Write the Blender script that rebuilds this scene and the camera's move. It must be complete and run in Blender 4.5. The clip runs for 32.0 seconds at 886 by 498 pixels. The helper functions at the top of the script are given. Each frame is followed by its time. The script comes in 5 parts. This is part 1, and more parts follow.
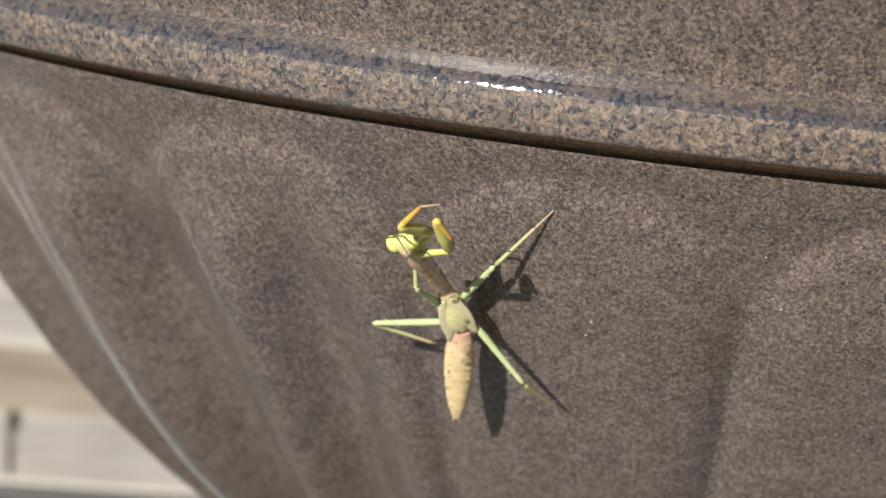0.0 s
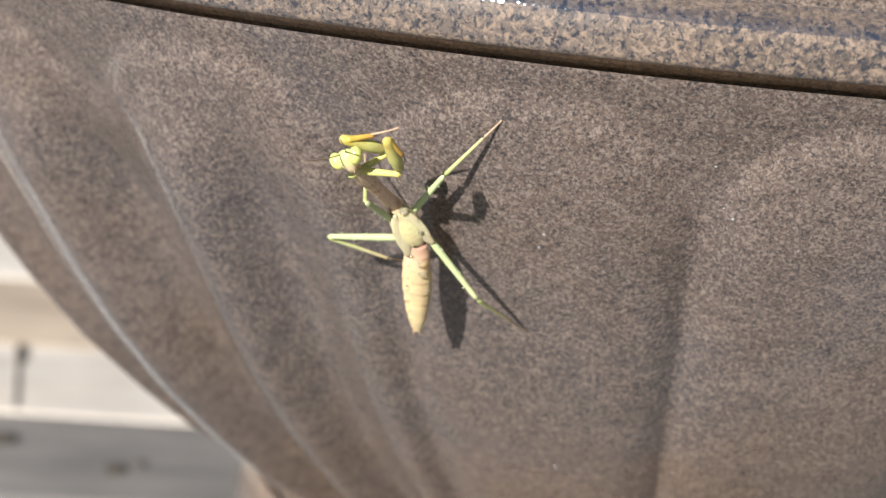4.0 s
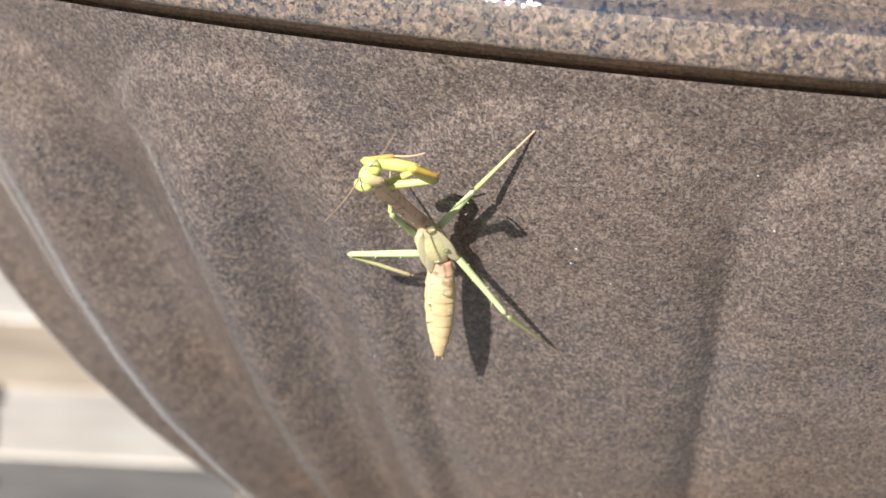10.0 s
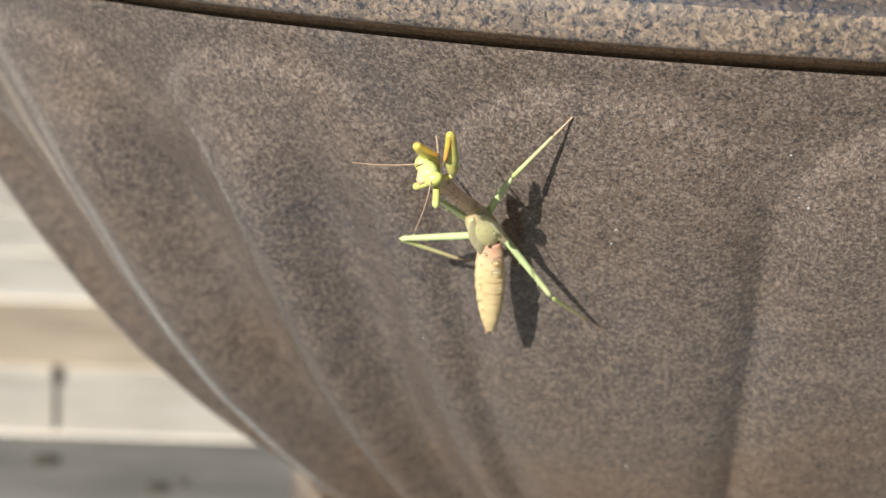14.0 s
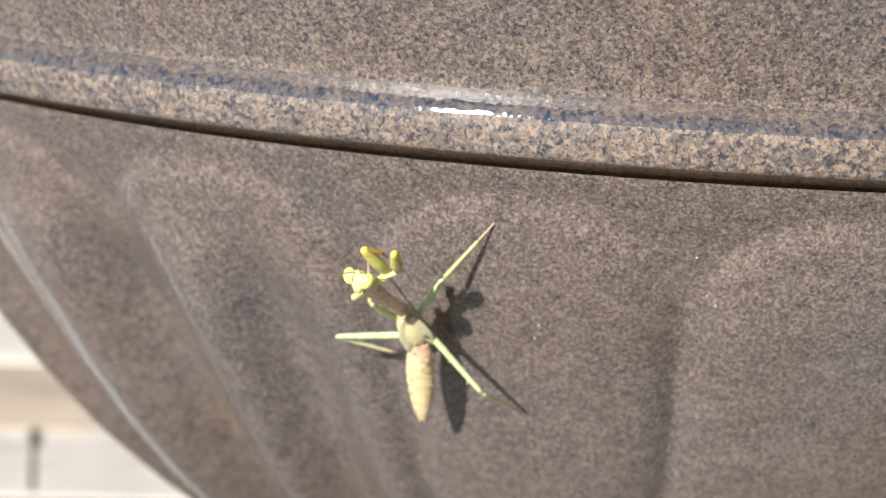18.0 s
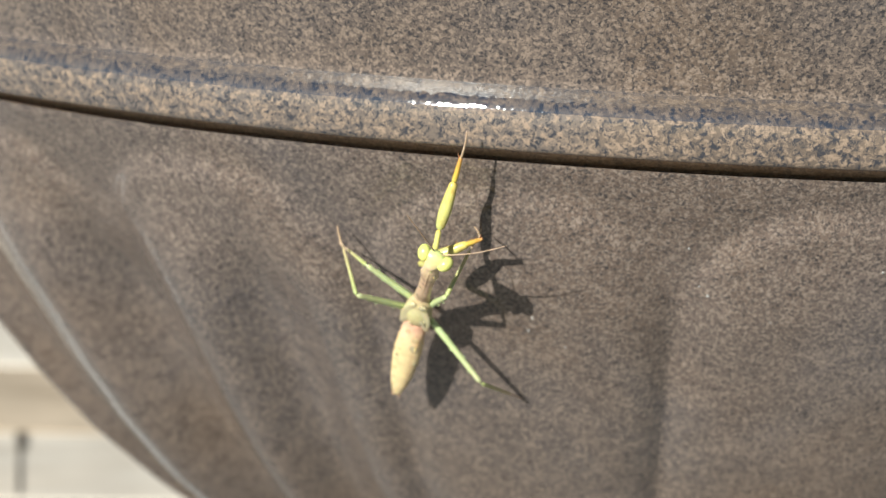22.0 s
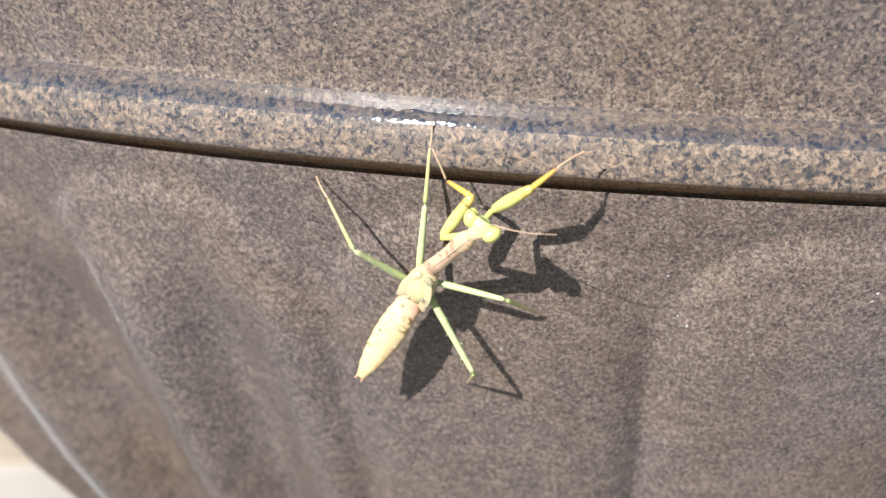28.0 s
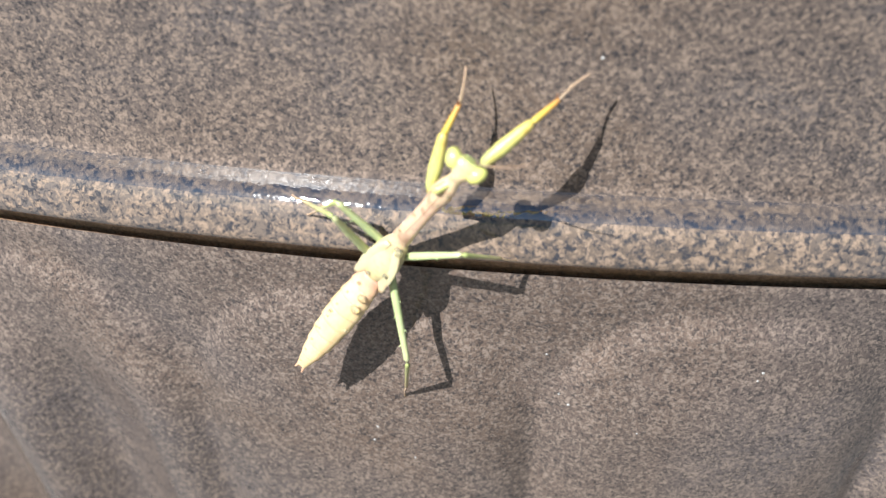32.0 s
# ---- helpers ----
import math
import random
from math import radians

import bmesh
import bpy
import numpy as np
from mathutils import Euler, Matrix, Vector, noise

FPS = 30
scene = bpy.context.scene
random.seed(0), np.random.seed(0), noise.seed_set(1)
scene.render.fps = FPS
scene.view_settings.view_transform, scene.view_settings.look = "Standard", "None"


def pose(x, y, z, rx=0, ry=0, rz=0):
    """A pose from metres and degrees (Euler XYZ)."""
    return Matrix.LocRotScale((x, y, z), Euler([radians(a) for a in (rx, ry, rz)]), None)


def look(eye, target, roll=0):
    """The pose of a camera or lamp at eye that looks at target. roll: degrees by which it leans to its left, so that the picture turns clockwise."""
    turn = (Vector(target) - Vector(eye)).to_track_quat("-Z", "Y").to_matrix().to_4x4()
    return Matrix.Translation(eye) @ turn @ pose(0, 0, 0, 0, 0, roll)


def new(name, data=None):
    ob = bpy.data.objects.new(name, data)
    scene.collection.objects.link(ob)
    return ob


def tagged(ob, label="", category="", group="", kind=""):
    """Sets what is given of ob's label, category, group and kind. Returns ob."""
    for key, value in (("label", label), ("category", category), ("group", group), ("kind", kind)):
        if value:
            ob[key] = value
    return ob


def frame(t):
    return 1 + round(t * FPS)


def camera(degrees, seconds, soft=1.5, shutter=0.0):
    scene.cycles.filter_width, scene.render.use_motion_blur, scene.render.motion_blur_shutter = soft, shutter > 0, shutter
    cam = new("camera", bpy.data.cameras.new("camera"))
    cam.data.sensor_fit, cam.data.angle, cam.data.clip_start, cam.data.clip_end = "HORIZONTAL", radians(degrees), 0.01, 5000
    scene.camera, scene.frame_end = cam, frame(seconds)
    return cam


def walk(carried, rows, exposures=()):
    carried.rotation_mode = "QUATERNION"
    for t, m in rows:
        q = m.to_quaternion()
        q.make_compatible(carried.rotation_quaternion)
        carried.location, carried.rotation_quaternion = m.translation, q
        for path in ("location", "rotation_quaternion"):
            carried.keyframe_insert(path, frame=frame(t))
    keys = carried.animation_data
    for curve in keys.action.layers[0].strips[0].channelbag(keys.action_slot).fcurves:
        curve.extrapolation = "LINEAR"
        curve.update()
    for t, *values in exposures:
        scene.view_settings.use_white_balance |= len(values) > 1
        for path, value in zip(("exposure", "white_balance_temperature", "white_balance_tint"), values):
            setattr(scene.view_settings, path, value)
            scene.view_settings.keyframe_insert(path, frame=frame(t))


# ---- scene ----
# ---------------------------------------------------------------- camera
cam = camera(30, 32.0, soft=1.5)
PATH = [
    (0, pose(0.0469, -0.6396, 0.4356, 76.70, -5.23, 14.30)),
    (0.5, pose(0.0475, -0.6394, 0.4357, 76.00, -5.19, 13.55)),
    (1, pose(0.0486, -0.6397, 0.4372, 74.79, -4.80, 14.17)),
    (1.5, pose(0.0509, -0.6401, 0.4348, 76.32, -4.80, 14.93)),
    (2, pose(0.0535, -0.6393, 0.4345, 76.46, -4.83, 15.22)),
    (2.5, pose(0.0545, -0.6391, 0.4323, 76.16, -4.85, 14.39)),
    (3, pose(0.0561, -0.6393, 0.4314, 75.63, -4.79, 13.83)),
    (3.5, pose(0.0604, -0.6372, 0.4315, 74.97, -4.56, 14.52)),
    (5.5, pose(0.0641, -0.6321, 0.4306, 74.07, -4.54, 15.50)),
    (6, pose(0.0614, -0.6284, 0.4293, 74.06, -4.39, 15.43)),
    (6.5, pose(0.0575, -0.6259, 0.4277, 74.69, -4.48, 15.11)),
    (7, pose(0.0542, -0.6270, 0.4258, 75.71, -4.67, 14.55)),
    (7.5, pose(0.0538, -0.6273, 0.4264, 76.05, -4.76, 14.50)),
    (8, pose(0.0537, -0.6268, 0.4276, 76.02, -4.74, 14.56)),
    (8.5, pose(0.0544, -0.6255, 0.4280, 75.89, -4.66, 14.76)),
    (9, pose(0.0513, -0.6256, 0.4248, 76.29, -4.69, 14.30)),
    (9.5, pose(0.0476, -0.6255, 0.4243, 75.99, -4.61, 13.78)),
    (10, pose(0.0475, -0.6268, 0.4218, 76.04, -4.37, 13.75)),
    (10.5, pose(0.0474, -0.6280, 0.4213, 75.56, -4.02, 13.89)),
    (11, pose(0.0498, -0.6273, 0.4227, 74.88, -3.57, 14.64)),
    (11.5, pose(0.0496, -0.6262, 0.4235, 74.59, -3.37, 15.01)),
    (12, pose(0.0509, -0.6247, 0.4256, 74.12, -3.10, 15.66)),
    (12.5, pose(0.0558, -0.6229, 0.4279, 73.69, -2.62, 16.86)),
    (13, pose(0.0571, -0.6239, 0.4290, 73.54, -2.38, 17.17)),
    (13.5, pose(0.0557, -0.6296, 0.4278, 74.17, -2.41, 16.56)),
    (14, pose(0.0510, -0.6364, 0.4277, 74.89, -2.61, 15.13)),
    (14.5, pose(0.0520, -0.6404, 0.4302, 75.14, -2.84, 14.65)),
    (15, pose(0.0542, -0.6411, 0.4340, 75.12, -2.87, 14.54)),
    (15.5, pose(0.0568, -0.6412, 0.4360, 75.39, -2.87, 14.57)),
    (17.5, pose(0.0689, -0.6496, 0.4456, 75.87, -2.58, 14.76)),
    (18, pose(0.0671, -0.6538, 0.4449, 76.57, -2.35, 14.56)),
    (18.5, pose(0.0613, -0.6573, 0.4397, 76.99, -2.19, 14.13)),
    (19, pose(0.0578, -0.6577, 0.4373, 75.55, -1.94, 14.30)),
    (19.5, pose(0.0576, -0.6556, 0.4390, 74.15, -1.71, 14.86)),
    (20, pose(0.0572, -0.6563, 0.4370, 74.83, -1.61, 14.84)),
    (20.5, pose(0.0560, -0.6578, 0.4375, 75.46, -1.83, 14.24)),
    (21, pose(0.0603, -0.6580, 0.4385, 76.09, -1.76, 14.23)),
    (21.5, pose(0.0645, -0.6566, 0.4421, 76.22, -1.85, 14.29)),
    (22, pose(0.0653, -0.6571, 0.4436, 76.65, -2.00, 13.84)),
    (22.5, pose(0.0650, -0.6581, 0.4427, 77.17, -2.13, 13.40)),
    (23, pose(0.0672, -0.6580, 0.4442, 77.01, -2.08, 13.66)),
    (23.5, pose(0.0679, -0.6567, 0.4452, 76.85, -1.97, 13.88)),
    (24, pose(0.0665, -0.6528, 0.4452, 76.78, -1.96, 14.15)),
    (24.5, pose(0.0652, -0.6484, 0.4452, 76.69, -1.93, 14.48)),
    (26.5, pose(0.0618, -0.6428, 0.4412, 77.27, -2.25, 13.86)),
    (27, pose(0.0598, -0.6415, 0.4389, 77.63, -2.55, 13.04)),
    (27.5, pose(0.0574, -0.6396, 0.4387, 77.66, -2.63, 12.25)),
    (28, pose(0.0559, -0.6381, 0.4385, 77.66, -2.58, 11.89)),
    (28.5, pose(0.0556, -0.6364, 0.4394, 77.51, -2.52, 11.91)),
    (29, pose(0.0554, -0.6349, 0.4398, 77.42, -2.51, 11.93)),
    (29.5, pose(0.0550, -0.6336, 0.4414, 77.12, -2.45, 11.93)),
    (30, pose(0.0538, -0.6321, 0.4416, 76.99, -2.40, 11.82)),
    (30.5, pose(0.0522, -0.6299, 0.4400, 77.09, -2.46, 11.52)),
    (31, pose(0.0517, -0.6298, 0.4391, 77.28, -2.65, 10.55)),
    (31.5, pose(0.0608, -0.6246, 0.4439, 77.51, -2.75, 10.56)),
    (32, pose(0.0729, -0.6178, 0.4519, 77.60, -2.68, 11.15)),
]
walk(cam, PATH, exposures=[(0, 0.26, 6500, 8), (1, 0.68, 6380, 10), (2, 0.65, 6350, 10), (3, 0.73, 6300, 10), (6, 0.56, 6550, 8), (7, 0.50, 6600, 4), (8, 0.56, 6500, 7), (10, 0.81, 6350, 10), (12, 0.69, 6450, 10), (13, 0.63, 6450, 10), (14, 0.54, 6620, 5), (15, 0.59, 6550, 5), (18, 0.87, 6280, 9), (19, 0.83, 6350, 10), (20, 0.58, 6560, 5), (21, 0.55, 6600, 3), (22, 0.60, 6520, 3), (23, 0.76, 6265, 9), (24, 0.78, 6225, 10), (27, 0.84, 6225, 10), (28, 0.97, 6205, 9), (29, 1.09, 6205, 9), (30, 0.84, 6245, 9), (31, 0.95, 6205, 9), (32, 0.93, 6175, 8)])
cam.data.dof.use_dof = True
cam.data.dof.focus_distance = 0.325
cam.data.dof.aperture_fstop = 15.0

# ---------------------------------------------------------------- light
SUN_WAY = Vector((-0.2876, -0.8595, 0.4226)).normalized()
world = bpy.data.worlds.new("sky")
scene.world = world
world.use_nodes = True
wn = world.node_tree
sky = wn.nodes.new("ShaderNodeTexSky")
sky.sky_type = "NISHITA"
sky.sun_disc = False
sky.sun_elevation = math.asin(SUN_WAY.z)
sky.sun_rotation = math.atan2(SUN_WAY.x, SUN_WAY.y)
sky.altitude, sky.air_density, sky.dust_density = 100, 1.0, 0.0
wn.links.new(sky.outputs[0], wn.nodes["Background"].inputs[0])
wn.nodes["Background"].inputs[1].default_value = 0.022
sun_data = bpy.data.lights.new("sun", "SUN")
sun_data.energy, sun_data.angle, sun_data.color = 5.0, radians(0.53), (1.0, 0.955, 0.90)
sun = new("sun", sun_data)
sun.matrix_world = look(SUN_WAY * 5, (0, 0, 0))


# ---------------------------------------------------------------- materials
def node(nt, kind, **values):
    n = nt.nodes.new(kind)
    for k, v in values.items():
        n.inputs[k.replace("_", " ")].default_value = v
    return n


def ramp(nt, source, stops):
    n = nt.nodes.new("ShaderNodeValToRGB")
    e = n.color_ramp.elements
    while len(e) < len(stops):
        e.new(0.5)
    for one, (at, colour) in zip(e, stops):
        one.position = at
        one.color = (*colour, 1) if len(colour) == 3 else colour
    nt.links.new(source, n.inputs[0])
    return n


def plain(name, colour, rough=0.5):
    m = bpy.data.materials.new(name)
    m.use_nodes = True
    b = m.node_tree.nodes["Principled BSDF"]
    b.inputs["Base Color"].default_value = (*colour, 1)
    b.inputs["Roughness"].default_value = rough
    return m


def mix(nt, fac, a, b, kind="MIX"):
    n = nt.nodes.new("ShaderNodeMix")
    n.data_type, n.blend_type = "RGBA", kind
    for sock, v in ((n.inputs[0], fac), (n.inputs[6], a), (n.inputs[7], b)):
        if isinstance(v, (int, float)):
            sock.default_value = v
        elif isinstance(v, tuple):
            sock.default_value = (*v, 1)
        else:
            nt.links.new(v, sock)
    return n.outputs[2]


def speckled_glaze(name, tan, dark, base, cell, contrast, rough, relief, gloss=0.0, peel=430.0, peel_depth=0.1, run=0.0, wet=0.02):
    """Stoneware glaze: a woolly mottle of tan and blue-black in a grey-brown ground. run: how much browner it gets down
    the pot.
    """
    m = bpy.data.materials.new(name)
    m.use_nodes = True
    nt = m.node_tree
    b = nt.nodes["Principled BSDF"]
    co = nt.nodes.new("ShaderNodeTexCoord").outputs["Object"]
    shift = nt.nodes.new("ShaderNodeVectorMath")
    shift.operation = "ADD"
    shift.inputs[1].default_value = (3.1, 7.7, 1.3)
    nt.links.new(co, shift.inputs[0])

    def cloud(scale, detail, rough_, source, warp=0.0):
        n = node(nt, "ShaderNodeTexNoise", Scale=scale, Detail=detail, Roughness=rough_, Distortion=warp)
        nt.links.new(source, n.inputs["Vector"])
        return n.outputs[0]

    big = cloud(26.0, 4.0, 0.6, co)
    mid = cloud(cell * 0.22, 3.0, 0.6, co)
    fine = cloud(cell, 3.5, 0.72, co, 0.6)
    other = cloud(cell * 1.25, 3.0, 0.7, shift.outputs[0], 0.6)
    drift = cloud(13.0, 3.0, 0.55, shift.outputs[0], 0.6)
    hue = ramp(nt, drift, [(0.36, (0.93, 0.98, 1.06)), (0.62, (1.10, 0.99, 0.86))]).outputs[0]
    ground = ramp(nt, big, [(0.32, tuple(c * 0.86 for c in base)), (0.68, tuple(c * 1.14 for c in base))]).outputs[0]
    ground = mix(nt, 1.0, ground, hue, "MULTIPLY")
    # pale grains gather in some patches, dark ones in others
    gather = nt.nodes.new("ShaderNodeMath")
    gather.operation, gather.inputs[1].default_value, gather.inputs[2].default_value = "MULTIPLY_ADD", 0.14, -0.07
    nt.links.new(mid, gather.inputs[0])
    pale = nt.nodes.new("ShaderNodeMath")
    pale.operation = "ADD"
    nt.links.new(fine, pale.inputs[0])
    nt.links.new(gather.outputs[0], pale.inputs[1])
    tans = ramp(nt, pale.outputs[0], [(0.47, (0.0,) * 3), (0.60, (contrast,) * 3)]).outputs[0]
    deep = nt.nodes.new("ShaderNodeMath")
    deep.operation = "SUBTRACT"
    nt.links.new(other, deep.inputs[0])
    nt.links.new(gather.outputs[0], deep.inputs[1])
    darks = ramp(nt, deep.outputs[0], [(0.48, (0.0,) * 3), (0.62, (contrast,) * 3)]).outputs[0]
    col = mix(nt, tans, ground, tan)
    col = mix(nt, darks, col, dark)
    if run:
        sep = nt.nodes.new("ShaderNodeSeparateXYZ")
        nt.links.new(co, sep.inputs[0])
        down = nt.nodes.new("ShaderNodeMapRange")
        down.inputs["From Min"].default_value, down.inputs["From Max"].default_value = 0.20, 0.385
        nt.links.new(sep.outputs[2], down.inputs["Value"])
        thin = ramp(nt, down.outputs[0], [(0.15, (1 + run, 1.0, 1 - 1.4 * run)), (0.85, (1 - 0.3 * run, 1.0, 1 + 0.6 * run))]).outputs[0]
        col = mix(nt, 1.0, col, thin, "MULTIPLY")
    nt.links.new(col, b.inputs["Base Color"])
    rr = ramp(nt, mid, [(0.3, (rough * 0.8,) * 3), (0.7, (rough * 1.3,) * 3)])
    nt.links.new(rr.outputs[0], b.inputs["Roughness"])
    bump = node(nt, "ShaderNodeBump", Strength=relief, Distance=0.0004)
    nt.links.new(fine, bump.inputs["Height"])
    nt.links.new(bump.outputs[0], b.inputs["Normal"])
    b.inputs["IOR"].default_value = 1.6
    if gloss:
        b.inputs["Coat Weight"].default_value, b.inputs["Coat IOR"].default_value, b.inputs["Coat Roughness"].default_value = 1.0, gloss, wet
        soft_bump = node(nt, "ShaderNodeBump", Strength=peel_depth, Distance=0.0004)
        nt.links.new(cloud(peel, 1.0, 0.5, co), soft_bump.inputs["Height"])
        b.inputs["Specular IOR Level"].default_value = 0.0 if gloss > 2 else 0.12 if gloss else 0.5
        nt.links.new(soft_bump.outputs[0], b.inputs["Coat Normal"])
    return m


GLAZE = speckled_glaze("speckled_glaze", (0.288, 0.227, 0.185), (0.038, 0.034, 0.035), (0.133, 0.106, 0.095), 1100.0, 0.9, 0.30, 0.35, 1.55, 420.0, 0.1, run=0.06, wet=0.11)
GLAZE_COLLAR = speckled_glaze("collar_glaze", (0.275, 0.214, 0.174), (0.036, 0.035, 0.040), (0.125, 0.104, 0.095), 950.0, 0.95, 0.30, 0.35, 1.3, 420.0, 0.1, wet=0.14)
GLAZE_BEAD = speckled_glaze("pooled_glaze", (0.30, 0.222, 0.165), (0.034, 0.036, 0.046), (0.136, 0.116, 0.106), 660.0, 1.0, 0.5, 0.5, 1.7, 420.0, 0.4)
GLAZE_SHOULDER = speckled_glaze("lustrous_glaze", (0.25, 0.19, 0.145), (0.038, 0.040, 0.052), (0.125, 0.106, 0.096), 660.0, 1.0, 0.5, 0.5, 5.0, 620.0, 0.28, wet=0.035)
# Brown ring under the overhang; its colour is lightened to stand for bounced light.
GLAZE_RING = speckled_glaze("lightened_brown_glaze", (0.52, 0.34, 0.22), (0.16, 0.105, 0.072), (0.35, 0.23, 0.15), 900.0, 0.8, 0.6, 0.4)


def wood(name, pale, deep):
    m = bpy.data.materials.new(name)
    m.use_nodes = True
    nt = m.node_tree
    b = nt.nodes["Principled BSDF"]
    co = nt.nodes.new("ShaderNodeTexCoord").outputs["Object"]
    info = nt.nodes.new("ShaderNodeObjectInfo")
    mp = nt.nodes.new("ShaderNodeMapping")
    mp.inputs["Scale"].default_value = (3.0, 16, 16)
    off = nt.nodes.new("ShaderNodeVectorMath")
    off.operation = "SCALE"
    off.inputs[0].default_value = (31, 17, 9)
    nt.links.new(info.outputs["Random"], off.inputs["Scale"])
    nt.links.new(off.outputs[0], mp.inputs["Location"])
    nt.links.new(co, mp.inputs["Vector"])
    grain = node(nt, "ShaderNodeTexNoise", Scale=2.4, Detail=6.0, Roughness=0.62)
    nt.links.new(mp.outputs[0], grain.inputs["Vector"])
    stain = node(nt, "ShaderNodeTexNoise", Scale=7.0, Detail=3.0)
    nt.links.new(co, stain.inputs["Vector"])
    col = ramp(nt, grain.outputs[0], [(0.3, deep), (0.62, pale)]).outputs[0]
    dirt = ramp(nt, stain.outputs[0], [(0.35, (0.72,) * 3), (0.65, (1.0,) * 3)]).outputs[0]
    col = mix(nt, 1.0, col, dirt, "MULTIPLY")
    tone = ramp(nt, info.outputs["Random"], [(0.0, (0.88, 0.86, 0.84)), (1.0, (1.0, 1.0, 1.0))]).outputs[0]
    col = mix(nt, 1.0, col, tone, "MULTIPLY")
    nt.links.new(col, b.inputs["Base Color"])
    b.inputs["Roughness"].default_value = 0.75
    bump = node(nt, "ShaderNodeBump", Strength=0.4, Distance=0.002)
    nt.links.new(grain.outputs[0], bump.inputs["Height"])
    nt.links.new(bump.outputs[0], b.inputs["Normal"])
    return m


WOOD_PALE = wood("weathered_pale_wood", (0.88, 0.82, 0.74), (0.72, 0.64, 0.55))
WOOD_TAN = wood("knotty_tan_wood", (0.72, 0.60, 0.47), (0.54, 0.43, 0.32))
WOOD_GREY = wood("dark_grey_wood", (0.30, 0.28, 0.26), (0.18, 0.17, 0.16))


def concrete(name, tone):
    m = plain(name, (tone,) * 3, 0.85)
    nt = m.node_tree
    co = nt.nodes.new("ShaderNodeTexCoord").outputs["Object"]
    a = node(nt, "ShaderNodeTexNoise", Scale=9.0, Detail=7.0, Roughness=0.65)
    nt.links.new(co, a.inputs["Vector"])
    c = ramp(nt, a.outputs[0], [(0.3, (tone * 0.78, tone * 0.78, tone * 0.77)), (0.7, (tone * 1.1, tone * 1.1, tone * 1.09))])
    nt.links.new(c.outputs[0], nt.nodes["Principled BSDF"].inputs["Base Color"])
    return m


CONCRETE = concrete("pale_concrete", 0.80)
# Unseen ground: this tone was chosen for the light it bounces upward.
PAVING = concrete("grey_paving", 0.21)


# ---------------------------------------------------------------- mesh helpers
def mesh_of(name, verts, faces, material, smooth=True):
    me = bpy.data.meshes.new(name)
    me.from_pydata(verts, [], faces)
    me.materials.append(material)
    if smooth:
        me.polygons.foreach_set("use_smooth", [True] * len(me.polygons))
    me.update()
    return me


def part(name, me, parent, label="", m=None):
    """One mesh as an object of its own under a thing or a part."""
    ob = new(name, me)
    ob.parent = parent
    if m is not None:
        ob.matrix_basis = m
    if label:
        ob["label"] = label
    return ob


def box_mesh(name, size, material, bevel=0.0):
    bm = bmesh.new()
    bmesh.ops.create_cube(bm, size=1.0)
    bmesh.ops.scale(bm, vec=size, verts=bm.verts)
    if bevel:
        bmesh.ops.bevel(bm, geom=bm.edges[:], offset=bevel, segments=2, affect="EDGES")
    me = bpy.data.meshes.new(name)
    bm.to_mesh(me)
    bm.free()
    me.materials.append(material)
    return me


# ---------------------------------------------------------------- ground and deck
ground = new("ground", mesh_of("ground", [(-60, -60, -0.004), (60, -60, -0.004), (60, 60, -0.004), (-60, 60, -0.004)], [(0, 1, 2, 3)], PAVING))
tagged(ground, "grey worn paving reaching into the distance", "ground", kind="structure")

DECK_TURN = 16.8
LIP = 0.385          # height of the rim's lower lip


def kerb_strip():
    ob = new("kerb", box_mesh("kerb", (5.5, 0.10, 0.03), CONCRETE, 0.003))
    ob.matrix_basis = pose(0, 0, 0, 0, 0, DECK_TURN) @ pose(-0.85, 0.248, -0.0155)
    return tagged(ob, "pale concrete edging strip along the boards", "kerb", kind="structure")


MARKS = [("crack", -0.371, 0.554, (0.007, 0.036, 0.003), 13), ("crack", -0.363, 0.505, (0.0016, 0.12, 0.003), 11), ("knot", -0.347, 0.390, (0.013, 0.017, 0.003), 20), ("knot", -0.269, 0.351, (0.011, 0.014, 0.003), 20), ("knot", -0.255, 0.362, (0.005, 0.008, 0.003), 60)]


def deck():
    base = new("deck")
    base.matrix_basis = pose(0, 0, 0, 0, 0, DECK_TURN)
    tagged(base, "sunlit boards of weathered pale wood laid edge to edge", "deck", kind="structure")
    rnd = random.Random(5)
    lanes = [(0.305, 0.4365, WOOD_GREY), (0.438, 0.573, WOOD_PALE), (0.575, 0.740, WOOD_TAN)] + [(0.742 + 0.150 * k, 0.890 + 0.150 * k, WOOD_TAN if k in (3, 4, 9) else WOOD_PALE) for k in range(0, 24)]
    for k, (a, b, mat) in enumerate(lanes):
        cuts = [-3.6, 1.9]
        for x0, x1 in zip(cuts[:-1], cuts[1:]):
            wide = b - a - 0.003
            me = box_mesh("board", (x1 - x0 - 0.005, wide, 0.028), mat, 0.0008)
            ob = part("board", me, base, "dark grey weathered board" if mat is WOOD_GREY else "tan knotty board" if mat is WOOD_TAN else "")
            ob.matrix_basis = pose((x0 + x1) / 2, (a + b) / 2, -0.014 + rnd.uniform(-0.0012, 0.0012))
    dark = plain("dark_wood_mark", (0.09, 0.075, 0.06), 0.9)
    for name, x, y, size, turn in MARKS:
        me = box_mesh(name, size, dark, 0.0008)
        part(name, me, base, "dark split in the wood" if name == "crack" else "dark knot", pose(x, y, 0.0012, 0, 0, turn))
    return base


kerb_strip()
deck()

# ---------------------------------------------------------------- planter
LOBES = 26
CREASE = radians(-97.4)      # azimuth of one crease between two petals


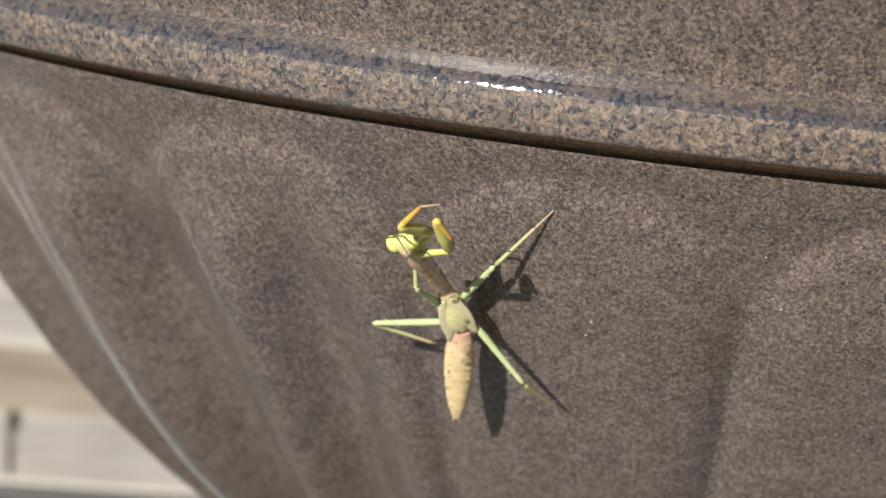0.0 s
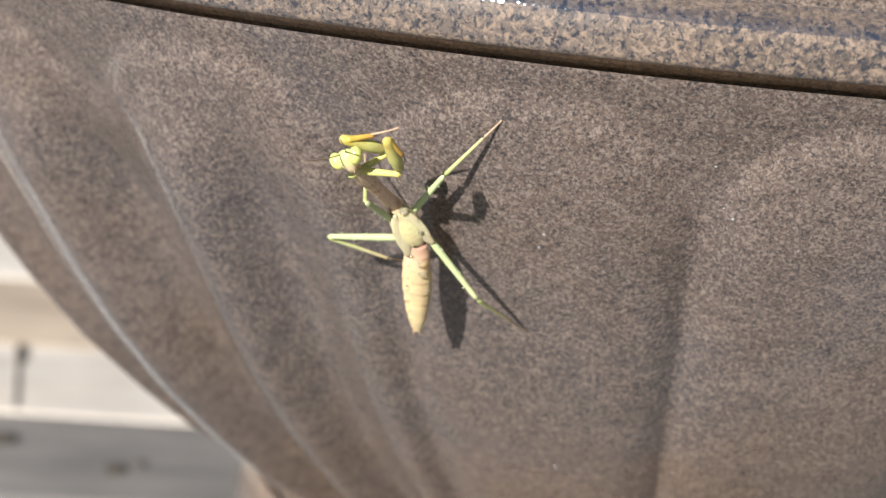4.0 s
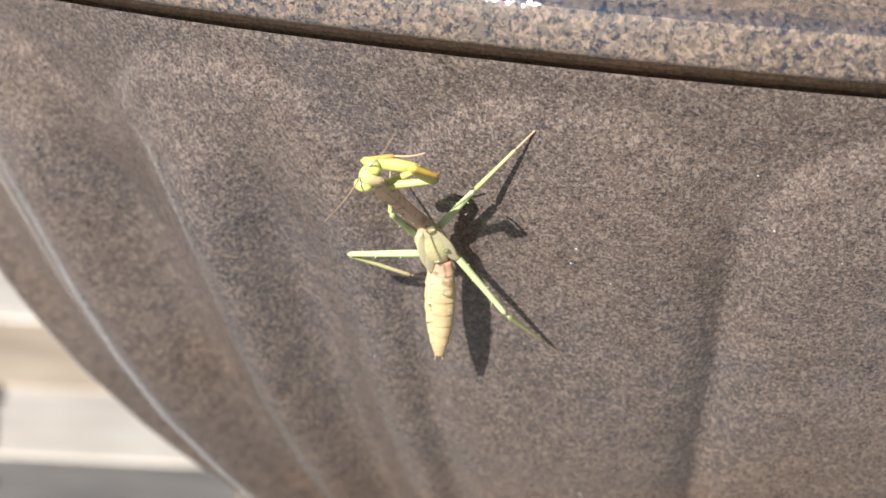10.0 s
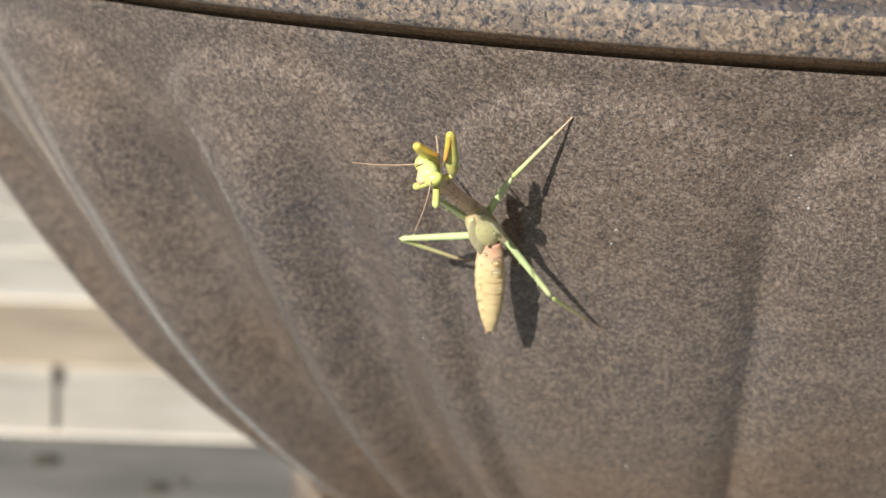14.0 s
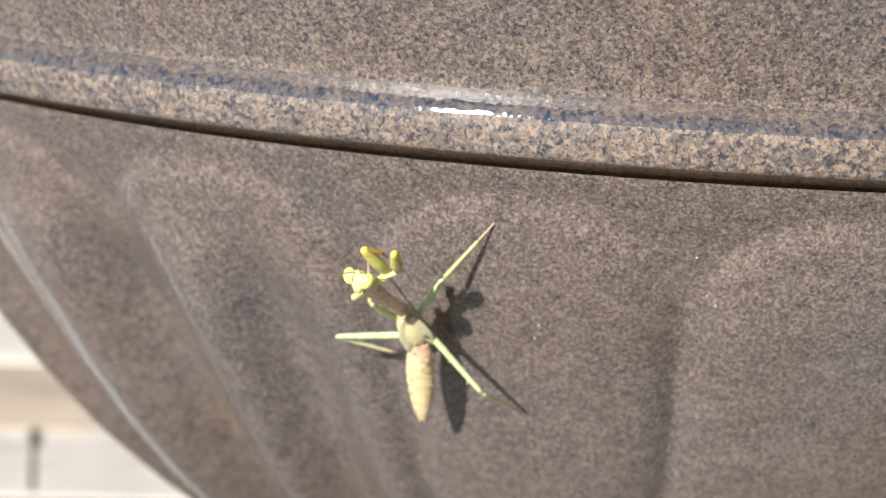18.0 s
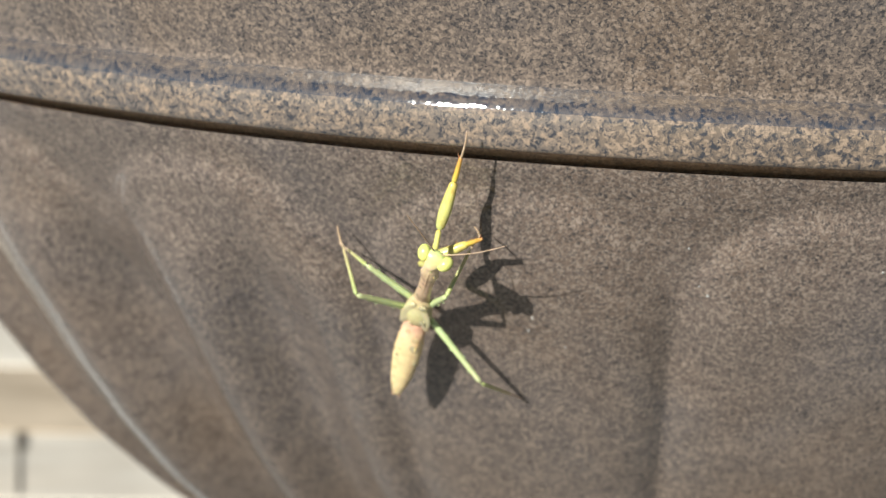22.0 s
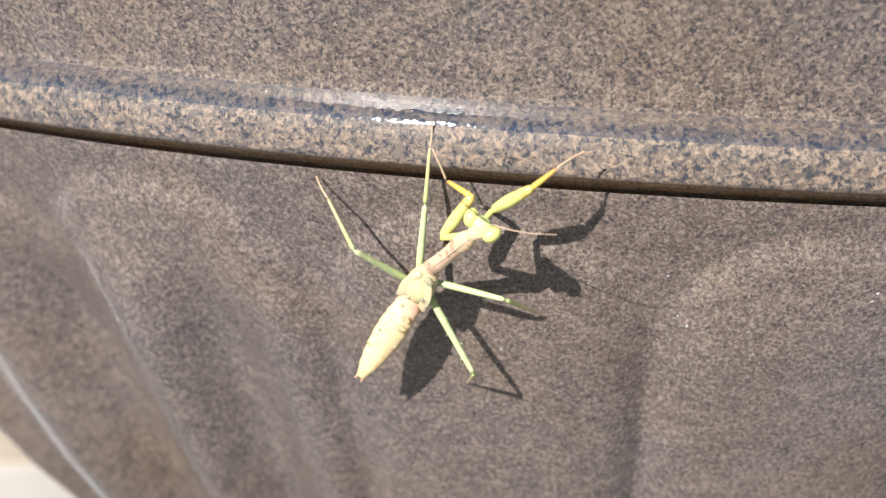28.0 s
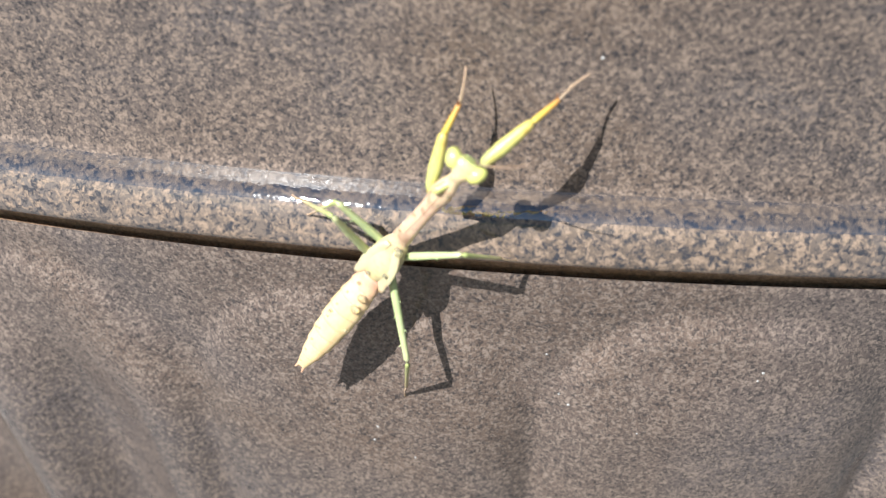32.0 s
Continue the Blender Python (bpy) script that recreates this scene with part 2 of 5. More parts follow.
def wall_radius(h):
    """Radius of the bowl at the creases, h below the lip (negative)."""
    h = np.asarray(h, float)
    xs = np.array([-0.205, -0.19, -0.168, -0.147, -0.126, -0.105, -0.084, -0.063, -0.042, -0.021, -0.0036, 0.0])
    rs = np.array([0.160, 0.1670, 0.1880, 0.2115, 0.2325, 0.2500, 0.2656, 0.2798, 0.2940, 0.3076, 0.3192, 0.3196])
    return np.interp(h, xs, rs)


def smooth(x):
    x = np.clip(x, 0, 1)
    return x * x * (3 - 2 * x)


# The petals are uneven: how deep the crease on each lobe's low side is, and where
# ridges rise slowly and drop off steeply (azimuth in degrees, millimetres).
CREASE_DEPTH = {0: 0.45, 1: 1.0, 2: 1.0, -1: 0.35, -2: 0.3, -3: 0.8}
FOLDS = [(-155, 0.0), (-138, -2.5), (-130.0, 4.5), (-127.4, -4.5), (-116.6, 8.0), (-112.6, -9.5), (-106.1, 6.5), (-102.9, -6.0), (-98.8, 1.6), (-97.2, -1.4), (-95.0, 0.0), (-60, 0.0)]


def fold_height(az):
    """Metres by which the folded ridges stand off the wall at these azimuths."""
    deg = (np.degrees(az) + 270) % 360 - 270
    xs, ys = [f[0] for f in FOLDS], np.array([f[1] for f in FOLDS])
    i = np.clip(np.searchsorted(xs, deg) - 1, 0, len(xs) - 2)
    a, b = np.array(xs)[i], np.array(xs)[i + 1]
    return 0.001 * (ys[i] + (ys[i + 1] - ys[i]) * smooth((deg - a) / (b - a)))


def bowl_radius(h, az):
    """Petals stand proud of the wall, with rounded tops, and meet in creases; some are folded."""
    turn = (az - CREASE) / (2 * math.pi / LOBES)
    lobe = np.floor(turn).astype(int)
    u = np.mod(turn, 1.0) * 2 - 1
    lobe = np.where(lobe > LOBES // 2, lobe - LOBES, lobe)
    near = np.where(u < 0, lobe, lobe + 1)
    deep = np.vectorize(lambda k: CREASE_DEPTH.get(int(k), 1.0))(near)
    top = -0.0085 - 0.026 * np.abs(u) ** 3.2
    inside = 0.45 * smooth((top - h) / 0.009) + 0.55 * smooth((top - h) / 0.030)
    below = smooth((-0.016 - h) / 0.04)
    body = 0.0078 + 0.0022 * smooth((-0.03 - h) / 0.09)
    groove = (0.0038 + (0.0060 * deep - 0.0038) * below) * np.abs(u) ** 5.0
    low = smooth((h + 0.205) / 0.05)
    return wall_radius(h) + (0.0024 + (body - groove + fold_height(az) * below - 0.0024) * inside) * (0.35 + 0.65 * low)


def azimuths():
    fine = np.radians(np.arange(-142, -52, 0.3))
    return np.concatenate([fine, np.radians(np.arange(-52, 218, 1.5))])


def shell(name, rows, az, material, closed_ring=True):
    """rows: for each ring an array of radii and a height array over az."""
    verts, faces, n = [], [], len(az)
    ca, sa = np.cos(az), np.sin(az)
    for r, z in rows:
        r = np.broadcast_to(r, az.shape)
        z = np.broadcast_to(z, az.shape)
        verts.extend(zip((r * ca).tolist(), (r * sa).tolist(), z.tolist()))
    for i in range(len(rows) - 1):
        for j in range(n):
            k = (j + 1) % n
            faces.append((i * n + j, (i + 1) * n + j, (i + 1) * n + k, i * n + k))
    return mesh_of(name, verts, faces, material)


def curve_rings(points, steps):
    """Points of a smooth profile through the given radius and height pairs."""
    p = [Vector(q) for q in points]
    out = []
    for i in range(len(p) - 1):
        a, b, c, d = p[max(i - 1, 0)], p[i], p[i + 1], p[min(i + 2, len(p) - 1)]
        for s in range(steps):
            t = s / steps
            out.append(0.5 * ((2 * b) + (c - a) * t + (2 * a - 5 * b + 4 * c - d) * t * t + (3 * b - a - 3 * c + d) * t**3))
    out.append(p[-1])
    return [(q.x, q.y) for q in out]


def planter():
    pot = new("planter_pot")
    tagged(pot, "large round planter in speckled brown-grey glaze with moulded petals", "planter")
    az = azimuths()
    hs = np.concatenate([np.linspace(-0.205, -0.05, 52), np.linspace(-0.048, -0.0031, 36)])
    bowl = [(bowl_radius(h, az), LIP + h) for h in hs]
    part("bowl", shell("bowl", bowl, az, GLAZE), pot, "fluted bowl with round-topped petals")
    foot = curve_rings([(0.163, -0.206), (0.1655, -0.215), (0.168, -0.24), (0.172, -0.28), (0.185, -0.34), (0.2, -0.37), (0.203, -0.384), (0.200, -0.3886), (0.16, -0.3887)], 5)
    part("foot", shell("foot", [(r, LIP + z) for r, z in foot], az, GLAZE), pot, "flared round foot")
    ring = [(0.3228 - 0.0072 * k / 24 + 0.00018 * math.sin(k * 1.9) + 0.00012 * math.sin(k * 0.83), 0.0008 - 0.0072 * k / 24) for k in range(25)]
    part("throwing_ring", shell("throwing_ring", [(r, LIP + z) for r, z in ring], az, GLAZE_RING), pot, "thin brown grooved ring under the band")
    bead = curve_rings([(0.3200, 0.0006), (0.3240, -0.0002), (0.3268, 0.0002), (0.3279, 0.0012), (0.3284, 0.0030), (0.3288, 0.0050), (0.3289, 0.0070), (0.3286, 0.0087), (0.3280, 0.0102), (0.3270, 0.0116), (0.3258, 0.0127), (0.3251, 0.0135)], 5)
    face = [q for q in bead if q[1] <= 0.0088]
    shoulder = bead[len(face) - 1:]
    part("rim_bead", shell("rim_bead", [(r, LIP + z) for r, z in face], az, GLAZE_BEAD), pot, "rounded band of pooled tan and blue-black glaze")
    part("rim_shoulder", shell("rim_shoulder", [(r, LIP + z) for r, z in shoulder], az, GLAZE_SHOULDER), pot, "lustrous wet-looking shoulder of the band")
    collar = curve_rings([(0.3251, 0.0135), (0.3252, 0.0143), (0.3258, 0.0160), (0.3300, 0.025), (0.3405, 0.045), (0.3505, 0.063), (0.3545, 0.070), (0.3540, 0.0765), (0.3480, 0.080), (0.3400, 0.0775), (0.3360, 0.072), (0.3250, 0.05), (0.306, 0.0), (0.29, -0.03), (0.22, -0.12), (0.12, -0.19), (0.02, -0.195)], 5)
    part("collar", shell("collar", [(r, LIP + z) for r, z in collar], az, GLAZE_COLLAR), pot, "upright speckled collar above the band")
    return pot


planter()


# ---------------------------------------------------------------- the insect
MM = 0.001


def shell_skin(name, stops, speck, speck_colour, rough=0.42, axis=1, span=(0.0, 1.0), bump_scale=900.0, sub=0.12, bands=None):
    """Chitin: colours that run along the limb, fine mottling, a soft sheen."""
    m = bpy.data.materials.new(name)
    m.use_nodes = True
    nt = m.node_tree
    b = nt.nodes["Principled BSDF"]
    co = nt.nodes.new("ShaderNodeTexCoord").outputs["Object"]
    sep = nt.nodes.new("ShaderNodeSeparateXYZ")
    nt.links.new(co, sep.inputs[0])
    mr = nt.nodes.new("ShaderNodeMapRange")
    mr.inputs["From Min"].default_value, mr.inputs["From Max"].default_value = span[0] * MM, span[1] * MM
    nt.links.new(sep.outputs[axis], mr.inputs["Value"])
    along = ramp(nt, mr.outputs[0], stops).outputs[0]
    a = node(nt, "ShaderNodeTexNoise", Scale=bump_scale, Detail=3.0, Roughness=0.6)
    nt.links.new(co, a.inputs["Vector"])
    c = node(nt, "ShaderNodeTexNoise", Scale=bump_scale * 0.3, Detail=2.0)
    nt.links.new(co, c.inputs["Vector"])
    f1 = ramp(nt, a.outputs[0], [(0.5, (0.0,) * 3), (0.68, (speck,) * 3)]).outputs[0]
    col = mix(nt, f1, along, speck_colour)
    if bands:
        wave = nt.nodes.new("ShaderNodeMath")
        wave.operation, wave.inputs[1].default_value = "PINGPONG", bands[0] * MM / 2
        nt.links.new(sep.outputs[axis], wave.inputs[0])
        size = nt.nodes.new("ShaderNodeMath")
        size.operation, size.inputs[1].default_value = "DIVIDE", bands[0] * MM / 2
        nt.links.new(wave.outputs[0], size.inputs[0])
        edge = ramp(nt, size.outputs[0], [(0.0, (0.45,) * 3), (0.14, (0.0,) * 3)]).outputs[0]
        col = mix(nt, edge, col, bands[1])
        thin = nt.nodes.new("ShaderNodeMapping")
        thin.inputs["Scale"].default_value = (520, 30, 60)
        nt.links.new(co, thin.inputs["Vector"])
        streak = node(nt, "ShaderNodeTexNoise", Scale=1.0, Detail=2.0, Roughness=0.5)
        nt.links.new(thin.outputs[0], streak.inputs["Vector"])
        col = mix(nt, ramp(nt, streak.outputs[0], [(0.54, (0.0,) * 3), (0.70, (0.35,) * 3)]).outputs[0], col, bands[1])
    shade = ramp(nt, c.outputs[0], [(0.3, (0.86,) * 3), (0.7, (1.06,) * 3)]).outputs[0]
    col = mix(nt, 1.0, col, shade, "MULTIPLY")
    nt.links.new(col, b.inputs["Base Color"])
    b.inputs["Roughness"].default_value = rough
    b.inputs["Subsurface Weight"].default_value = sub
    b.inputs["Subsurface Radius"].default_value = (0.0012, 0.0010, 0.0004)
    bump = node(nt, "ShaderNodeBump", Strength=0.25, Distance=0.00015)
    nt.links.new(a.outputs[0], bump.inputs["Height"])
    nt.links.new(bump.outputs[0], b.inputs["Normal"])
    return m


# Drops tinted cream: the colour stands for light coming through clear water.
DEW = plain("clinging_water", (0.86, 0.82, 0.62), 0.04)
DEW.node_tree.nodes["Principled BSDF"].inputs["Transmission Weight"].default_value = 0.8
DEW.node_tree.nodes["Principled BSDF"].inputs["IOR"].default_value = 1.33
S_ABDOMEN = shell_skin("cream_abdomen", [(0.0, (0.66, 0.36, 0.26)), (0.16, (0.78, 0.53, 0.33)), (0.3, (0.79, 0.62, 0.34)), (1.0, (0.79, 0.63, 0.34))], 0.25, (0.64, 0.44, 0.22), 0.45, span=(0, 27), bands=(3.5, (0.66, 0.37, 0.19)))
S_THORAX = shell_skin("olive_thorax", [(0.0, (0.62, 0.52, 0.28)), (0.5, (0.66, 0.62, 0.32)), (1.0, (0.58, 0.44, 0.27))], 0.4, (0.46, 0.30, 0.17), 0.4, span=(0, 10.6))
S_PAD = shell_skin("pale_wing_pad", [(0.0, (0.66, 0.57, 0.37)), (1.0, (0.60, 0.55, 0.33))], 0.6, (0.60, 0.38, 0.24), 0.38, bump_scale=520.0, span=(-4, 6))
S_PRONOTUM = shell_skin("brown_pink_pronotum", [(0.0, (0.72, 0.52, 0.36)), (0.5, (0.74, 0.50, 0.35)), (1.0, (0.76, 0.60, 0.36))], 0.75, (0.36, 0.20, 0.12), 0.36, bump_scale=420.0, span=(0, 24))
S_HEAD = shell_skin("yellow_green_head", [(0.0, (0.70, 0.52, 0.34)), (0.45, (0.68, 0.66, 0.27)), (1.0, (0.56, 0.68, 0.27))], 0.2, (0.5, 0.42, 0.1), 0.35, span=(-2.2, 2.2))
S_EYE = shell_skin("yellow_eye", [(0.0, (0.74, 0.72, 0.22)), (1.0, (0.66, 0.71, 0.22))], 0.12, (0.45, 0.50, 0.05), 0.22, span=(-2, 2))
S_FORE = shell_skin("yellow_green_foreleg", [(0.0, (0.56, 0.60, 0.22)), (0.6, (0.68, 0.64, 0.20)), (1.0, (0.70, 0.56, 0.15))], 0.5, (0.50, 0.31, 0.06), 0.35, span=(0, 11), bump_scale=520.0)
S_ORANGE = shell_skin("orange_shin", [(0.0, (0.66, 0.56, 0.10)), (0.5, (0.68, 0.44, 0.08)), (1.0, (0.56, 0.27, 0.08))], 0.3, (0.36, 0.14, 0.03), 0.35, span=(0, 6.2))
S_GREEN = shell_skin("pale_green_leg", [(0.0, (0.48, 0.58, 0.28)), (0.5, (0.53, 0.62, 0.31)), (1.0, (0.59, 0.62, 0.33))], 0.25, (0.44, 0.48, 0.26), 0.38, span=(0, 19))
S_SHIN = shell_skin("straw_shin", [(0.0, (0.44, 0.52, 0.20)), (0.5, (0.54, 0.52, 0.26)), (1.0, (0.52, 0.40, 0.24))], 0.25, (0.36, 0.26, 0.10), 0.4, span=(0, 16))
S_TARSUS = shell_skin("brown_tarsus", [(0.0, (0.56, 0.42, 0.28)), (1.0, (0.46, 0.32, 0.22))], 0.3, (0.32, 0.19, 0.11), 0.45, span=(0, 7))
S_SPOT = plain("brown_spot", (0.58, 0.36, 0.19), 0.5)
S_SPINE = plain("dark_spine", (0.20, 0.08, 0.03), 0.4)


def loft(name, rings, material, sides=14):
    """A closed limb along +y. Each ring: y, half width, half depth, and its offset in x and z, all in millimetres."""
    verts, faces = [], []
    for y, wx, wz, ox, oz in rings:
        for k in range(sides):
            a = 2 * math.pi * k / sides
            verts.append(((ox + wx * math.cos(a)) * MM, y * MM, (oz + wz * math.sin(a)) * MM))
    for i in range(len(rings) - 1):
        for k in range(sides):
            j = (k + 1) % sides
            faces.append((i * sides + k, (i + 1) * sides + k, (i + 1) * sides + j, i * sides + j))
    faces.append(tuple(range(sides)))
    faces.append(tuple(reversed(range((len(rings) - 1) * sides, len(rings) * sides))))
    return mesh_of(name, verts, [f[::-1] for f in faces], material)


def limb(name, length, profile, material, sides=12, bow=0.0):
    """A limb whose thickness follows the profile (share of length, radius in millimetres), with rounded joints."""
    rings, n = [], 18
    xs, rs = [p[0] for p in profile], [p[1] for p in profile]
    for i in range(n + 1):
        s = i / n
        r = float(np.interp(s, xs, rs))
        edge = min(s, 1 - s) * length
        if edge < r:
            r *= math.sqrt(max(0.02, 1 - (1 - edge / r) ** 2))
        rings.append((s * length, r, r * 0.92, 0.0, bow * math.sin(math.pi * s)))
    return loft(name, rings, material, sides)


def blob(name, size, material, at=(0, 0, 0), rings=10, sides=14):
    verts, faces = [], []
    for i in range(rings + 1):
        p = math.pi * i / rings
        for k in range(sides):
            a = 2 * math.pi * k / sides
            verts.append(((at[0] + size[0] * math.sin(p) * math.cos(a)) * MM, (at[1] + size[1] * math.cos(p)) * MM, (at[2] + size[2] * math.sin(p) * math.sin(a)) * MM))
    for i in range(rings):
        for k in range(sides):
            j = (k + 1) % sides
            faces.append((i * sides + k, i * sides + j, (i + 1) * sides + j, (i + 1) * sides + k))
    return mesh_of(name, verts, faces, material)


PARTS = {}
mantis = new("praying_mantis")
tagged(mantis, "young yellow-green praying mantis with a cream abdomen on the pot", "insect")


def thorax():
    rings = [(-0.6, 1.5, 1.2, 0, 0), (0.3, 2.4, 1.6, 0, 0), (2.0, 3.1, 1.9, 0, 0), (4.5, 3.3, 2.0, 0, 0.1), (7.0, 3.0, 1.9, 0, 0.1), (9.2, 2.3, 1.5, 0, 0), (10.6, 1.5, 1.15, 0, 0), (11.4, 0.9, 0.7, 0, 0)]
    body = part("thorax", loft("thorax", rings, S_THORAX, 18), mantis, "olive and brown thorax")
    for side in (-1, 1):
        for y0, ln, w, z in ((9.4, 9.4, 1.25, 1.45), (4.8, 6.6, 1.1, 1.15)):
            rings = []
            for i in range(13):
                s = i / 12
                width = w * math.sin(math.pi * (0.10 + 0.83 * s)) ** 0.7
                rings.append((y0 - ln * s, width, 0.26 * (1 - 0.5 * s), side * (1.05 + 1.95 * s ** 0.8), z + 0.25 - 0.75 * s * s))
            part("wing_pad", loft("wing_pad", rings[::-1], S_PAD, 12), body, "pale green wing pad")
    for x, y, r in ((1.2, 9.2, 1.0), (-0.8, 1.0, 0.45), (1.9, 3.0, 0.5)):
        part("water_drop", blob("water_drop", (r, r, r * 0.6), DEW, (x, y, 1.95)), body, "drop of water tinted pale cream")
    return body


FLAT = 0.64      # depth of the abdomen against its width


def abdomen():
    core = loft("abdomen", [(-0.4, 1.2, 1.1, 0, 0), (1.0, 1.8, 1.3, 0, 0), (6, 2.3, 1.6, 0, 0), (17, 2.1, 1.3, 0, 0), (25, 1.1, 0.7, 0, 0), (27.6, 0.5, 0.3, 0, 0)], S_ABDOMEN, 16)
    ab = part("abdomen", core, mantis, "cream-yellow segmented abdomen, pinkish at the waist")
    PARTS["abdomen"] = ab
    edges = [0.3, 3.4, 7.0, 10.7, 14.3, 17.8, 21.0, 24.0, 27.4]

    def half(y):
        return float(np.interp(y, [0, 3, 8.5, 13, 19.3, 23.5, 27.4], [2.25, 2.85, 3.35, 3.35, 2.8, 2.1, 1.05]))

    for k in range(8):
        a, b = edges[k], edges[k + 1]
        rings = []
        for s in (0.0, 0.12, 0.35, 0.6, 0.82, 0.95, 1.0, 1.03):
            y = a + (b - a) * s
            w = half(y) * (0.94 + 0.07 * s ** 1.4) * (0.96 if s == 0 else 0.965 if s > 1 else 1)
            rings.append((y, w, w * FLAT, 0, 0.1))
        seg = part("segment", loft("segment", rings, S_ABDOMEN, 20), ab)
        y = (a + b) / 2 + 0.5
        if k > 0:
            x = half(y) * 0.52
            z = half(y) * FLAT * math.sqrt(1 - 0.52 ** 2) * 0.985 + 0.1
            part("spot", blob("spot", (0.34, 0.26, 0.12), S_SPOT, (x, y, z), 6, 8), seg, "small brown spot")
    for side in (-1, 1):
        c = part("cercus", limb("cercus", 2.6, [(0, 0.42), (0.5, 0.34), (1, 0.12)], S_ABDOMEN), ab, "pale pointed tail feeler")
        c.matrix_basis = pose(side * 0.45 * MM, 26.6 * MM, 0.1 * MM, 0, 0, -side * 9)
    for x, y, r in ((-1.3, 4.6, 0.95), (-1.55, 7.4, 1.05), (1.9, 11.5, 0.4), (-2.5, 13.0, 0.42), (0.9, 2.4, 0.5), (2.2, 17.0, 0.3)):
        z = half(y) * FLAT * math.sqrt(max(0.1, 1 - (x / half(y)) ** 2)) + 0.05
        part("water_drop", blob("water_drop", (r, r * 0.95, r * 0.7), DEW, (x, y, z + 0.15)), ab, "drop of water tinted pale cream")
    return ab


def pronotum():
    rings = [(-0.9, 1.3, 0.85, 0, 0), (0.5, 1.9, 1.2, 0, 0), (4.5, 1.65, 1.05, 0, 0), (10.5, 1.5, 0.95, 0, 0.05), (15, 1.7, 1.05, 0, 0.1), (17.8, 2.05, 1.2, 0, 0.1), (20.2, 1.75, 1.05, 0, 0.05), (22, 1.3, 0.9, 0, 0), (24, 1.0, 0.7, 0, -0.1), (25.6, 0.7, 0.5, 0, -0.2)]
    ob = part("pronotum", loft("pronotum", rings, S_PRONOTUM, 16), mantis, "slender pinkish-brown neck shield")
    part("keel", loft("keel", [(1.5, 0.12, 0.1, 0, 1.0), (9, 0.18, 0.18, 0, 0.9), (18, 0.22, 0.2, 0, 1.2), (21.8, 0.12, 0.1, 0, 0.9)], S_PRONOTUM, 8), ob)
    for x, y, r in ((0.9, 15.5, 0.4), (-0.9, 9.0, 0.38), (1.2, 19.0, 0.45), (-1.0, 3.0, 0.34), (-1.3, 17.0, 0.3), (0.5, 6.0, 0.28)):
        part("water_drop", blob("water_drop", (r, r, r * 0.6), DEW, (x, y, 0.85)), ob, "drop of water tinted pale cream")
    PARTS["pronotum"] = ob
    return ob


def head():
    """Triangular: wide between the eyes, narrowing to the mouth behind; +y is the brow."""
    rings = [(-2.7, 0.6, 0.5, 0, -0.8), (-2.0, 1.1, 0.9, 0, -0.5), (-0.9, 2.0, 1.3, 0, -0.1), (0.0, 2.7, 1.45, 0, 0.1), (0.9, 2.6, 1.35, 0, 0.2), (1.6, 1.8, 1.05, 0, 0.15), (2.1, 0.9, 0.55, 0, 0.1)]
    ob = part("head", loft("head", rings, S_HEAD, 18), mantis, "triangular yellow-green head")
    PARTS["head"] = ob
    for side in (-1, 1):
        eye = part("eye", blob("eye", (1.42, 1.85, 1.45), S_EYE), ob, "bulging yellow-green eye")
        eye.matrix_basis = pose(side * 2.45 * MM, 0.35 * MM, 0.25 * MM, 0, 0, -side * 24)
        palp = part("palp", limb("palp", 0.9, [(0, 0.2), (1, 0.12)], S_HEAD), ob)
        palp.matrix_basis = pose(side * 0.35 * MM, -1.9 * MM, -0.8 * MM, 150, 0, side * 20)
        feeler = part("antenna", limb("antenna", 15.0, [(0, 0.22), (0.1, 0.17), (1, 0.09)], S_TARSUS, 6, bow=0.6), mantis, "thin brown feeler")
        PARTS["antenna_l" if side < 0 else "antenna_r"] = feeler
    part("brow", blob("brow", (0.9, 0.55, 0.4), S_HEAD, (0, 0.9, 1.15)), ob, "green brow plate")
    return ob


def foreleg(key, side):
    coxa = part("coxa", limb("coxa", 9.6, [(0, 0.85), (0.3, 0.8), (0.8, 0.62), (1, 0.7)], S_FORE), mantis, "yellow-green front upper leg")
    femur = part("femur", limb("femur", 11.6, [(0, 0.8), (0.15, 1.15), (0.4, 1.4), (0.75, 1.15), (1, 0.8)], S_FORE), mantis, "thick spiny front thigh")
    for k in range(6):
        s = part("spine", limb("spine", 0.9, [(0, 0.16), (1, 0.03)], S_SPINE, 6), femur)
        s.matrix_basis = pose(side * -0.55 * MM, (3.6 + 1.15 * k) * MM, -0.75 * MM, -120, 0, side * 30)
    tibia = part("tibia", limb("tibia", 6.2, [(0, 0.68), (0.4, 0.6), (0.9, 0.45), (1, 0.3)], S_ORANGE), mantis, "orange hooked front shin")
    hook = part("hook", limb("hook", 1.3, [(0, 0.28), (1, 0.04)], S_SPINE, 8), tibia, "dark hooked claw")
    hook.matrix_basis = pose(0, 5.6 * MM, -0.2 * MM, -38, 0, 0)
    for k in range(5):
        s = part("spine", limb("spine", 0.6, [(0, 0.12), (1, 0.03)], S_SPINE, 6), tibia)
        s.matrix_basis = pose(side * -0.25 * MM, (1.2 + 0.85 * k) * MM, -0.4 * MM, -115, 0, 0)
    tarsus = part("tarsus", limb("tarsus", 7.0, [(0, 0.26), (0.5, 0.22), (0.92, 0.2), (1, 0.26)], S_TARSUS, 8, bow=-0.35), mantis, "thin brown front foot")
